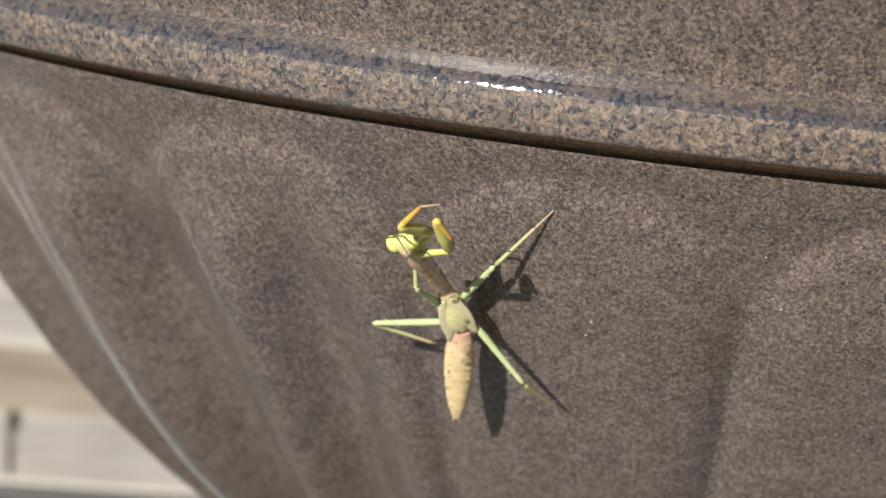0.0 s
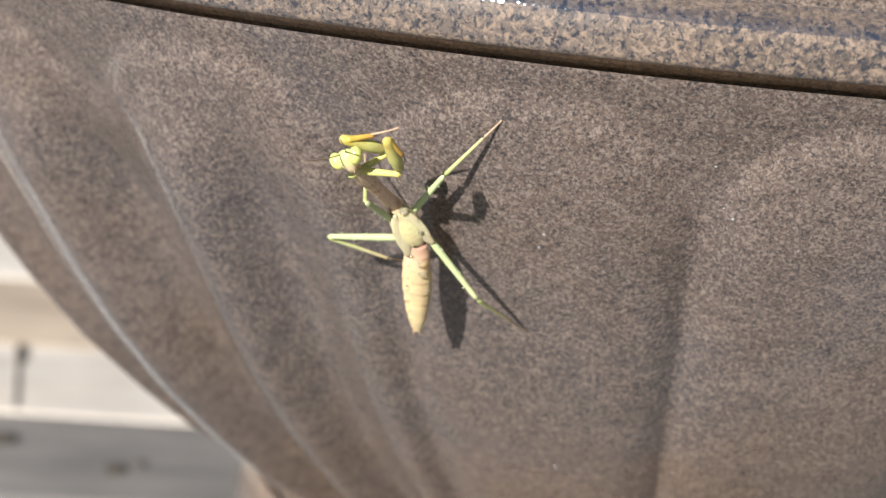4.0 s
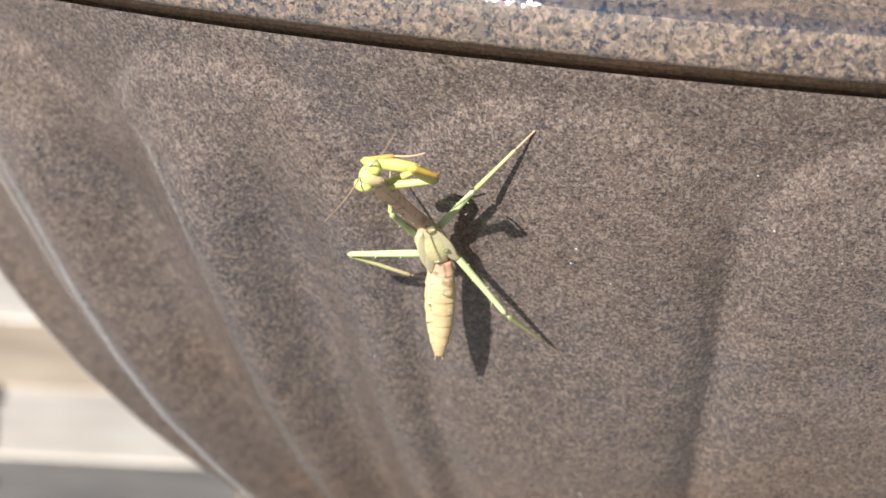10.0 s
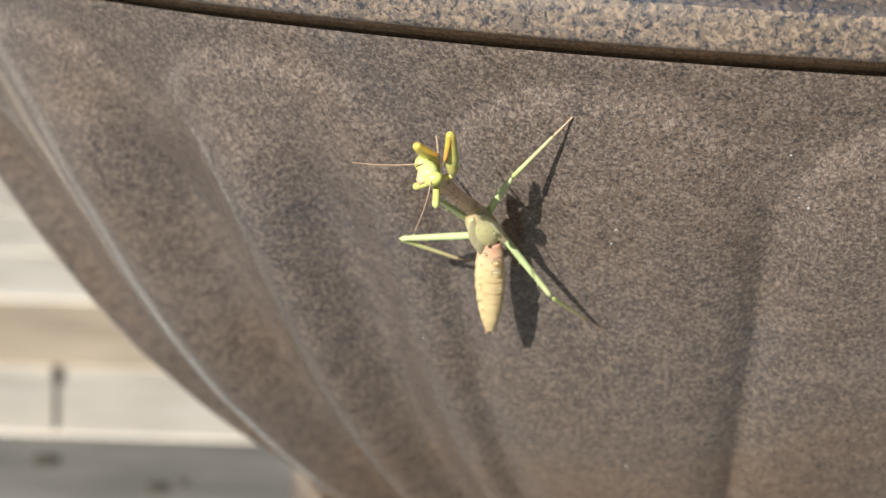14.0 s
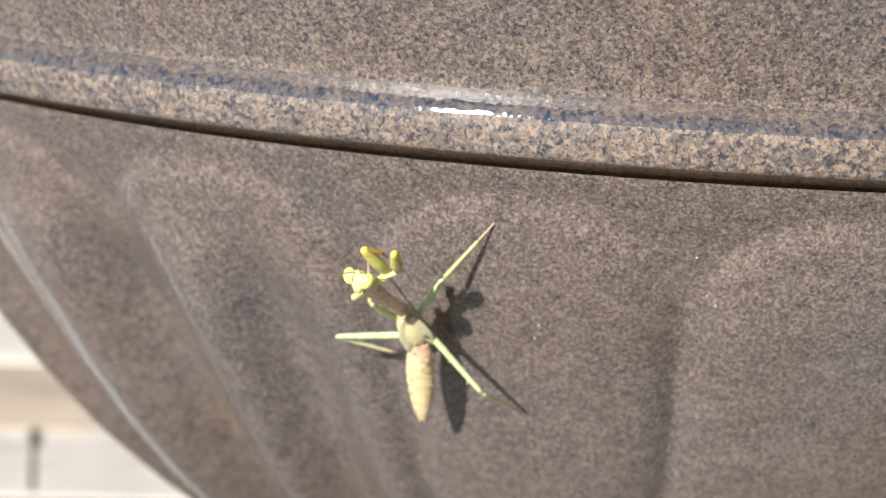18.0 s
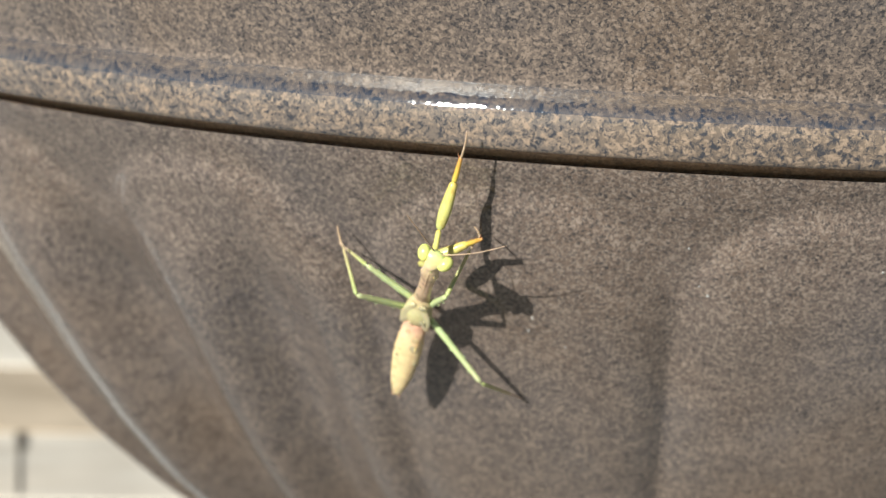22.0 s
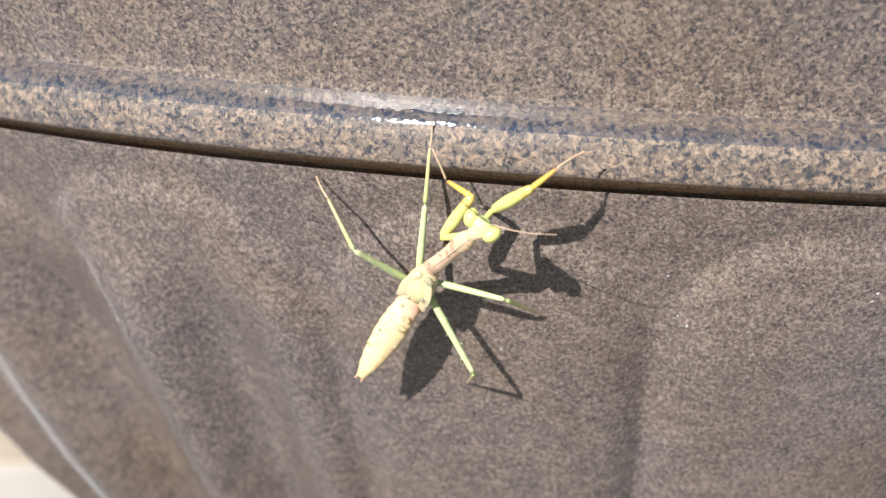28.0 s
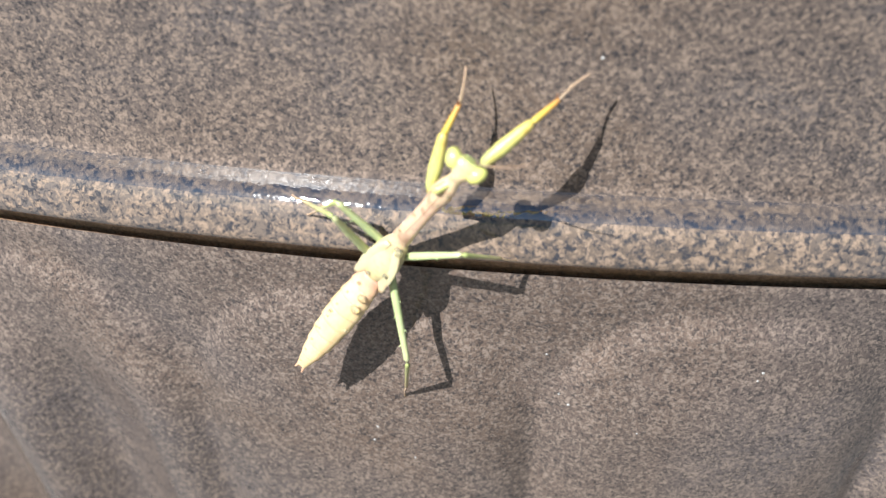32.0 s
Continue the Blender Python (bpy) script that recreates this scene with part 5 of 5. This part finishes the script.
    walk(PARTS["FL_femur"], [
        (0, pose(0.00346, 0.03348, 0.01311, 46.3, 31.1, 60.2)),
        (1, pose(0.00497, 0.03005, 0.01433, 37.0, 8.9, 70.5)),
        (2, pose(0.00445, 0.03175, 0.00800, 30.2, 26.8, 63.1)),
        (3, pose(0.00558, 0.02830, 0.01160, 18.6, 20.2, 56.5)),
        (6, pose(0.00595, 0.02901, 0.01039, 26.3, 27.0, 13.8)),
        (7, pose(0.00439, 0.02932, 0.01008, 30.8, 25.6, 22.9)),
        (8, pose(0.00582, 0.03183, 0.01354, -4.8, -5.9, 66.3)),
        (9, pose(0.00553, 0.02985, 0.00570, -6.1, 3.0, 70.2)),
        (10, pose(0.00590, 0.02785, 0.00810, -12.7, -2.8, 59.5)),
        (11, pose(0.00346, 0.02957, 0.01184, 32.8, -12.4, 2.8)),
        (12, pose(0.00503, 0.03146, 0.00776, 31.2, -29.2, 37.5)),
        (13, pose(0.00433, 0.03063, 0.00920, 31.0, -4.2, 0.9)),
        (14, pose(-0.00105, 0.03036, 0.00674, 24.0, -1.0, 6.7)),
        (15, pose(-0.00193, 0.02722, 0.01307, 22.3, 1.0, -8.2)),
        (18, pose(0.00220, 0.02967, 0.00838, 13.9, 4.1, 10.4)),
        (19, pose(0.00469, 0.02831, 0.01312, 34.5, 5.1, -0.2)),
        (20, pose(0.00350, 0.02838, 0.01095, 28.9, 9.0, -3.0)),
        (21, pose(0.00116, 0.02711, -0.00332, -20.1, 37.3, -17.5)),
        (22, pose(-0.00064, 0.03326, -0.00285, -45.3, 39.2, -28.4)),
        (23, pose(-0.00011, 0.02755, -0.00345, -29.0, 46.3, -15.8)),
        (24, pose(-0.00175, 0.02481, -0.00296, -33.0, 49.4, -15.0)),
        (27, pose(-0.00048, 0.02206, 0.00225, -29.0, 48.1, -24.1)),
        (28, pose(-0.00100, 0.02136, 0.00085, -31.5, 46.8, -27.3)),
        (29, pose(-0.00374, 0.02457, 0.00026, -16.2, 50.0, -26.7)),
        (30, pose(-0.00377, 0.02499, -0.00009, -12.6, 50.7, -24.4)),
        (31, pose(-0.00485, 0.03393, 0.00171, -50.3, 35.1, -63.4)),
        (31.5, pose(-0.00309, 0.03457, 0.00229, -72.8, 45.8, -51.0)),
        (32, pose(-0.00095, 0.02239, -0.00044, -36.3, 73.2, -11.8))])
    walk(PARTS["FL_tibia"], [
        (0, pose(-0.00115, 0.04111, 0.02030, -42.7, -30.0, -56.2)),
        (1, pose(-0.00307, 0.03408, 0.02118, -20.7, -30.0, -77.4)),
        (2, pose(-0.00299, 0.03850, 0.01321, -11.5, -45.7, -81.2)),
        (3, pose(-0.00254, 0.03522, 0.01507, -3.1, -39.6, -97.7)),
        (6, pose(0.00575, 0.03954, 0.01502, -49.8, -46.5, -106.5)),
        (7, pose(0.00294, 0.03938, 0.01548, -48.1, -44.9, -99.7)),
        (8, pose(-0.00414, 0.03630, 0.01264, -5.1, -40.9, -93.4)),
        (9, pose(-0.00488, 0.03353, 0.00454, -5.9, -49.8, -90.7)),
        (10, pose(-0.00336, 0.03344, 0.00568, 13.6, -44.7, -112.0)),
        (11, pose(0.00171, 0.03913, 0.01801, -40.2, -43.3, -109.1)),
        (12, pose(-0.00298, 0.03742, 0.01300, -9.1, -20.3, -84.4)),
        (13, pose(0.00377, 0.04047, 0.01519, -34.2, -23.2, -131.3)),
        (14, pose(-0.00231, 0.04076, 0.01151, -11.9, -37.6, -147.0)),
        (15, pose(-0.00034, 0.03767, 0.01751, -38.4, -28.1, -144.8)),
        (18, pose(0.00041, 0.04063, 0.01121, -25.9, -35.4, -132.8)),
        (19, pose(0.00533, 0.03777, 0.01970, -41.4, -33.2, -142.3)),
        (20, pose(0.00490, 0.03838, 0.01653, -38.1, -39.2, -146.2)),
        (20.5, pose(0.00382, 0.04020, 0.00680, -76.5, -10.9, -104.5)),
        (21, pose(0.00208, 0.03779, -0.00637, -63.6, 39.6, -66.2)),
        (22, pose(-0.00132, 0.04258, -0.00902, -64.3, 59.3, -55.9)),
        (23, pose(-0.00121, 0.03798, -0.00718, -66.0, 60.6, -52.3)),
        (24, pose(-0.00378, 0.03505, -0.00691, -72.4, 64.2, -53.1)),
        (27, pose(-0.00017, 0.03252, -0.00134, -86.7, 76.8, 4.2)),
        (28, pose(-0.00041, 0.03171, -0.00311, -108.4, 77.4, -1.4)),
        (28.5, pose(-0.00075, 0.03340, -0.00248, 17.2, 134.1, 85.1)),
        (29, pose(-0.00108, 0.03510, -0.00173, 5.6, 176.1, 26.2)),
        (30, pose(-0.00101, 0.03557, -0.00162, 13.4, 176.8, 27.6)),
        (31, pose(-0.00066, 0.04157, -0.00535, 44.0, -178.7, 40.0)),
        (31.5, pose(-0.00536, 0.04268, -0.00525, 27.7, 162.4, 12.0)),
        (32, pose(-0.00525, 0.03236, -0.00233, 25.8, 164.8, 20.4))])
    walk(PARTS["FL_tarsus"], [
        (0, pose(0.00359, 0.04183, 0.01675, 62.3, -33.4, -108.0)),
        (1, pose(0.00260, 0.03426, 0.01932, 41.1, -36.9, -97.0)),
        (2, pose(0.00291, 0.03855, 0.01239, 42.5, -47.4, -100.7)),
        (3, pose(0.00331, 0.03423, 0.01483, 19.2, -41.4, -105.5)),
        (4.5, pose(0.00593, 0.03455, 0.01310, 66.9, -39.3, -134.4)),
        (6, pose(0.00854, 0.03516, 0.01176, -75.6, -157.1, 28.4)),
        (6.33, pose(0.00780, 0.03528, 0.01189, -22.7, -113.8, -37.0)),
        (6.67, pose(0.00707, 0.03543, 0.01208, -127.3, -32.0, 55.7)),
        (7, pose(0.00637, 0.03551, 0.01223, -123.6, 22.5, 31.4)),
        (7.5, pose(0.00396, 0.03536, 0.01172, -139.5, -16.7, 45.1)),
        (8, pose(0.00168, 0.03562, 0.01226, 3.8, -133.1, -99.5)),
        (9, pose(0.00103, 0.03300, 0.00414, 2.5, -142.0, -97.2)),
        (10, pose(0.00234, 0.03221, 0.00670, -40.0, -142.7, -64.5)),
        (10.5, pose(0.00372, 0.03365, 0.01124, -158.8, -49.8, 34.9)),
        (11, pose(0.00519, 0.03505, 0.01510, -127.7, -13.7, -18.3)),
        (11.5, pose(0.00392, 0.03595, 0.01297, -159.1, -46.5, 46.7)),
        (12, pose(0.00289, 0.03768, 0.01212, -28.6, -151.6, -52.8)),
        (12.5, pose(0.00475, 0.03645, 0.01144, -159.9, -39.0, 50.4)),
        (13, pose(0.00663, 0.03611, 0.01200, -134.1, -5.5, -8.1)),
        (14, pose(0.00026, 0.03535, 0.01047, -95.6, -5.9, 0.7)),
        (15, pose(0.00094, 0.03272, 0.01411, -98.9, -15.2, -6.0)),
        (18, pose(0.00336, 0.03575, 0.00900, -139.6, 4.2, -0.3)),
        (19, pose(0.00636, 0.03277, 0.01625, -131.9, 4.9, -3.0)),
        (20, pose(0.00559, 0.03303, 0.01355, -134.4, 7.1, -2.5)),
        (20.33, pose(0.00502, 0.03756, 0.00708, -121.6, -9.3, 40.1)),
        (20.67, pose(0.00406, 0.03994, -0.00204, -123.9, -28.4, 86.0)),
        (21, pose(0.00312, 0.04190, -0.01042, 24.9, -138.7, -19.5)),
        (22, pose(-0.00174, 0.04756, -0.01162, 30.7, -131.4, -18.2)),
        (23, pose(-0.00214, 0.04293, -0.00971, 20.9, -129.0, -5.8)),
        (24, pose(-0.00532, 0.03995, -0.00925, 19.4, -125.2, -2.1)),
        (27, pose(-0.00623, 0.03244, -0.00275, 7.9, -122.2, 25.2)),
        (28, pose(-0.00642, 0.02983, -0.00445, 8.0, -122.8, 42.6)),
        (29, pose(-0.00344, 0.03998, -0.00226, 83.7, -146.0, -19.2)),
        (30, pose(-0.00344, 0.04039, -0.00291, 82.8, -148.0, -19.9)),
        (31, pose(-0.00357, 0.04489, -0.00961, 72.0, -152.4, -24.0)),
        (31.5, pose(-0.00563, 0.04788, -0.00782, 33.3, -127.6, 1.8)),
        (32, pose(-0.00644, 0.03741, -0.00474, 23.8, -126.2, 8.8))])
    walk(PARTS["FR_coxa"], [
        (0, pose(-0.00104, 0.02879, 0.01192, 51.0, -34.7, -108.4)),
        (1, pose(-0.00022, 0.02545, 0.01661, 51.4, -13.9, -107.3)),
        (2, pose(-0.00111, 0.02925, 0.01124, 50.8, -30.3, -109.2)),
        (3, pose(-0.00090, 0.02719, 0.01376, 42.0, -23.7, -115.0)),
        (6, pose(-0.00092, 0.02959, 0.00948, 30.2, -28.0, -124.0)),
        (7, pose(-0.00221, 0.02925, 0.01009, 22.0, -36.6, -116.7)),
        (8, pose(-0.00045, 0.02799, 0.01249, 56.9, -36.9, -114.5)),
        (9, pose(-0.00100, 0.03007, 0.00878, 37.9, -48.4, -115.1)),
        (10, pose(-0.00073, 0.02901, 0.01033, 29.6, -43.7, -120.0)),
        (11, pose(-0.00259, 0.02913, 0.01009, 30.5, -31.0, -121.4)),
        (12, pose(-0.00049, 0.02903, 0.01139, 53.0, -35.4, -119.8)),
        (13, pose(-0.00194, 0.02989, 0.00824, 37.5, -38.3, -126.4)),
        (14, pose(-0.00748, 0.02832, 0.00767, -83.9, -111.0, 3.6)),
        (15, pose(-0.00787, 0.02563, 0.01195, 48.8, -55.7, -130.8)),
        (18, pose(-0.00470, 0.02887, 0.01003, -35.9, -83.4, -47.5)),
        (19, pose(-0.00235, 0.02582, 0.01156, 52.2, -43.0, -127.5)),
        (20, pose(-0.00393, 0.02710, 0.01107, -112.8, -112.7, 24.8)),
        (20.33, pose(-0.00213, 0.03114, 0.01351, -149.2, -14.7, 48.9)),
        (20.67, pose(0.00172, 0.03089, 0.00868, -111.4, 31.7, 80.8)),
        (21, pose(0.00237, 0.03031, 0.00486, -86.5, 37.3, 105.2)),
        (22, pose(0.00097, 0.03032, 0.00437, -40.4, 42.6, 127.3)),
        (22.5, pose(0.00213, 0.03208, 0.00656, -86.9, 33.6, 88.4)),
        (23, pose(0.00239, 0.03089, 0.00603, -105.4, -7.9, 68.0)),
        (24, pose(0.00174, 0.03082, 0.00422, -110.5, 26.1, 65.1)),
        (27, pose(0.00347, 0.03053, 0.00808, -93.7, -2.2, 79.2)),
        (28, pose(0.00386, 0.03088, 0.00556, -92.0, -1.2, 70.1)),
        (29, pose(0.00263, 0.03132, 0.00673, -95.9, 14.6, 73.4)),
        (30, pose(0.00232, 0.03138, 0.00680, -96.2, 14.6, 73.7)),
        (31, pose(0.00208, 0.03150, 0.00641, -106.2, 18.3, 70.9)),
        (31.5, pose(0.00005, 0.03132, 0.00563, -130.6, 22.0, 63.5)),
        (32, pose(0.00022, 0.02807, 0.00653, 52.6, -126.9, -69.8))])
    walk(PARTS["FR_femur"], [
        (0, pose(0.00588, 0.03087, 0.01793, 22.6, -0.4, -0.7)),
        (1, pose(0.00590, 0.02538, 0.02374, 20.5, 3.2, -8.4)),
        (2, pose(0.00571, 0.03076, 0.01753, 18.8, 2.0, -4.3)),
        (3, pose(0.00650, 0.02653, 0.01951, 28.5, -2.0, -6.2)),
        (6, pose(0.00705, 0.02689, 0.01366, 19.9, -3.8, -12.3)),
        (7, pose(0.00652, 0.02722, 0.01292, 27.3, -2.9, -7.9)),
        (8, pose(0.00826, 0.03084, 0.02076, 41.4, -2.3, -1.2)),
        (9, pose(0.00755, 0.03084, 0.01261, 29.0, -6.1, 5.1)),
        (10, pose(0.00795, 0.02770, 0.01369, 33.2, -11.7, 6.8)),
        (11, pose(0.00561, 0.02701, 0.01417, 27.2, -2.7, -7.4)),
        (12, pose(0.00658, 0.02998, 0.01751, 31.5, -4.0, -5.6)),
        (13, pose(0.00617, 0.02833, 0.01273, 26.8, -3.1, -11.4)),
        (14, pose(0.00116, 0.02987, 0.01102, 5.3, 5.0, -17.7)),
        (15, pose(0.00064, 0.02601, 0.01593, -6.7, 7.1, -29.6)),
        (18, pose(0.00461, 0.02998, 0.00940, 29.3, 14.2, -3.6)),
        (19, pose(0.00531, 0.02632, 0.01699, 31.2, 18.4, -9.8)),
        (20, pose(0.00486, 0.02714, 0.01441, 28.8, 19.6, -10.5)),
        (21, pose(0.00330, 0.02467, -0.00260, -27.0, 35.9, -52.1)),
        (22, pose(-0.00223, 0.02270, -0.00011, -33.7, 27.9, -69.6)),
        (23, pose(0.00517, 0.03111, -0.00295, -38.0, 35.0, -56.8)),
        (24, pose(0.00310, 0.02593, -0.00369, -25.5, 48.5, -32.2)),
        (27, pose(0.00413, 0.03077, -0.00129, -3.6, 47.4, -21.4)),
        (28, pose(0.00424, 0.03095, -0.00383, -5.9, 42.0, -25.1)),
        (29, pose(0.00288, 0.02878, -0.00232, 11.8, 47.0, -2.4)),
        (30, pose(0.00264, 0.02883, -0.00224, 13.4, 47.1, -0.2)),
        (31, pose(0.00363, 0.02797, -0.00216, 33.3, 43.2, 20.5)),
        (31.5, pose(0.00433, 0.02620, -0.00099, -18.2, 53.4, -16.8)),
        (32, pose(0.00351, 0.03565, 0.00204, -46.6, 42.0, -46.4))])
    walk(PARTS["FR_tibia"], [
        (0, pose(0.00601, 0.04137, 0.02248, -7.4, -10.0, -165.3)),
        (1, pose(0.00767, 0.03579, 0.02788, -0.7, -10.9, 179.6)),
        (2, pose(0.00666, 0.04147, 0.02140, 2.3, -13.8, -171.9)),
        (3, pose(0.00741, 0.03646, 0.02513, -18.6, -9.0, -166.7)),
        (6, pose(0.00910, 0.03744, 0.01766, -8.0, -9.4, -176.9)),
        (7, pose(0.00767, 0.03735, 0.01828, -9.8, -11.1, -174.2)),
        (8, pose(0.00818, 0.03938, 0.02850, -32.1, -8.7, -154.7)),
        (9, pose(0.00615, 0.04075, 0.01829, -16.6, -9.7, -149.5)),
        (10, pose(0.00564, 0.03704, 0.01997, -9.2, -2.9, -144.5)),
        (11, pose(0.00670, 0.03715, 0.01952, -15.9, -6.2, -173.0)),
        (12, pose(0.00713, 0.03969, 0.02362, -15.1, -5.7, -171.9)),
        (13, pose(0.00793, 0.03842, 0.01801, -15.1, -5.3, -175.2)),
        (14, pose(0.00468, 0.04066, 0.01217, 10.4, -15.7, 143.5)),
        (15, pose(0.00603, 0.03585, 0.01469, 25.2, -17.7, 120.0)),
        (18, pose(0.00663, 0.03991, 0.01494, -26.5, -37.9, -168.4)),
        (19, pose(0.00882, 0.03567, 0.02273, -39.6, -41.9, -179.2)),
        (20, pose(0.00851, 0.03671, 0.01973, -27.6, -44.5, 176.3)),
        (21, pose(0.00933, 0.03314, -0.00671, 25.2, -52.4, 124.8)),
        (21.33, pose(0.00806, 0.03166, -0.00655, 41.1, -53.0, 111.8)),
        (21.67, pose(0.00678, 0.03018, -0.00615, 76.6, 46.7, 42.3)),
        (22, pose(0.00552, 0.02869, -0.00562, 19.6, 65.4, -9.7)),
        (22.5, pose(0.00794, 0.03397, -0.00707, 71.6, 9.2, 56.1)),
        (23, pose(0.01038, 0.03924, -0.00860, 59.3, -49.9, 87.0)),
        (23.33, pose(0.00873, 0.03830, -0.00800, 47.0, -58.8, 106.8)),
        (23.67, pose(0.00708, 0.03730, -0.00746, -64.6, 8.6, -113.8)),
        (24, pose(0.00542, 0.03634, -0.00687, -63.7, 27.9, -107.2)),
        (25.5, pose(0.00709, 0.03840, -0.00525, -58.6, 52.3, -82.2)),
        (27, pose(0.00773, 0.04137, -0.00176, -52.8, 48.6, -68.8)),
        (28, pose(0.00827, 0.04137, -0.00468, -48.4, 55.0, -61.9)),
        (29, pose(0.00501, 0.03966, -0.00076, -52.3, 56.2, -66.1)),
        (30, pose(0.00458, 0.03972, -0.00048, -54.3, 54.0, -69.6)),
        (31, pose(0.00429, 0.03821, 0.00233, -76.1, 22.5, -94.1)),
        (31.25, pose(0.00455, 0.03789, 0.00002, -63.2, -42.9, -90.0)),
        (31.5, pose(0.00473, 0.03720, -0.00308, 95.4, -55.3, 91.7)),
        (31.67, pose(0.00490, 0.03946, -0.00382, 130.1, -53.1, 63.1)),
        (31.83, pose(0.00511, 0.04212, -0.00391, -91.5, 51.1, -112.2)),
        (32, pose(0.00532, 0.04486, -0.00397, -82.7, 48.5, -91.9))])
    walk(PARTS["FR_tarsus"], [
        (0, pose(0.00736, 0.03555, 0.02163, -47.6, 16.9, 154.1)),
        (1, pose(0.00761, 0.02981, 0.02775, -59.0, 11.8, 149.6)),
        (2, pose(0.00756, 0.03554, 0.02154, -48.2, 16.6, 154.1)),
        (3, pose(0.00841, 0.03083, 0.02311, -56.6, 16.3, 147.0)),
        (6, pose(0.00928, 0.03142, 0.01677, -50.9, 21.3, 144.7)),
        (7, pose(0.00806, 0.03137, 0.01720, -50.6, 20.1, 147.5)),
        (8, pose(0.00986, 0.03457, 0.02520, -58.0, 16.3, 150.0)),
        (9, pose(0.00878, 0.03560, 0.01648, -56.4, 19.7, 151.9)),
        (10, pose(0.00900, 0.03217, 0.01894, -64.6, 19.5, 147.6)),
        (11, pose(0.00723, 0.03132, 0.01780, -52.9, 18.4, 146.3)),
        (12, pose(0.00777, 0.03389, 0.02194, -51.1, 19.3, 146.5)),
        (13, pose(0.00827, 0.03254, 0.01634, -48.3, 21.7, 145.5)),
        (14, pose(0.00139, 0.03569, 0.01319, -43.3, 16.9, 148.1)),
        (15, pose(0.00171, 0.03246, 0.01714, -45.0, 12.2, 139.3)),
        (18, pose(0.00609, 0.03419, 0.01273, -42.3, 14.7, 153.2)),
        (19, pose(0.00629, 0.03091, 0.01976, -52.0, 11.3, 149.3)),
        (20, pose(0.00619, 0.03142, 0.01765, -47.7, 12.2, 152.2)),
        (21, pose(0.00573, 0.02796, -0.00501, -19.3, -11.6, 168.4)),
        (22, pose(0.00799, 0.03339, -0.00487, -49.1, -18.9, 166.7)),
        (23, pose(0.00700, 0.03533, -0.00516, -35.1, -2.8, 178.0)),
        (23.5, pose(0.00792, 0.03667, -0.00846, -44.3, 9.8, -124.9)),
        (24, pose(0.00880, 0.03802, -0.01177, -35.6, 25.5, -54.5)),
        (27, pose(0.00981, 0.04602, -0.00492, -57.7, 12.7, -75.5)),
        (28, pose(0.01005, 0.04648, -0.00726, -63.4, 11.9, -70.9)),
        (29, pose(0.00677, 0.04476, -0.00340, -65.8, 18.0, -66.1)),
        (30, pose(0.00649, 0.04463, -0.00334, -65.9, 19.0, -64.9)),
        (31, pose(0.00589, 0.04033, -0.00306, -74.6, 5.9, -70.4)),
        (31.25, pose(0.00567, 0.03638, -0.00161, -75.2, -21.7, -96.9)),
        (31.5, pose(0.00542, 0.03245, 0.00023, -59.7, -50.5, -131.7)),
        (31.75, pose(0.00581, 0.04057, -0.00420, -78.5, -6.8, -103.3)),
        (32, pose(0.00624, 0.04931, -0.00794, -75.3, 43.5, -81.1))])
    straight, bent = pose(0, 0.0149, 0), pose(0, 0.0149, 0, -42, 0, 0)
    walk(PARTS["HL_tarsus"], [(0, bent), (18, bent), (20, bent), (21, straight), (32, straight)])


motions()
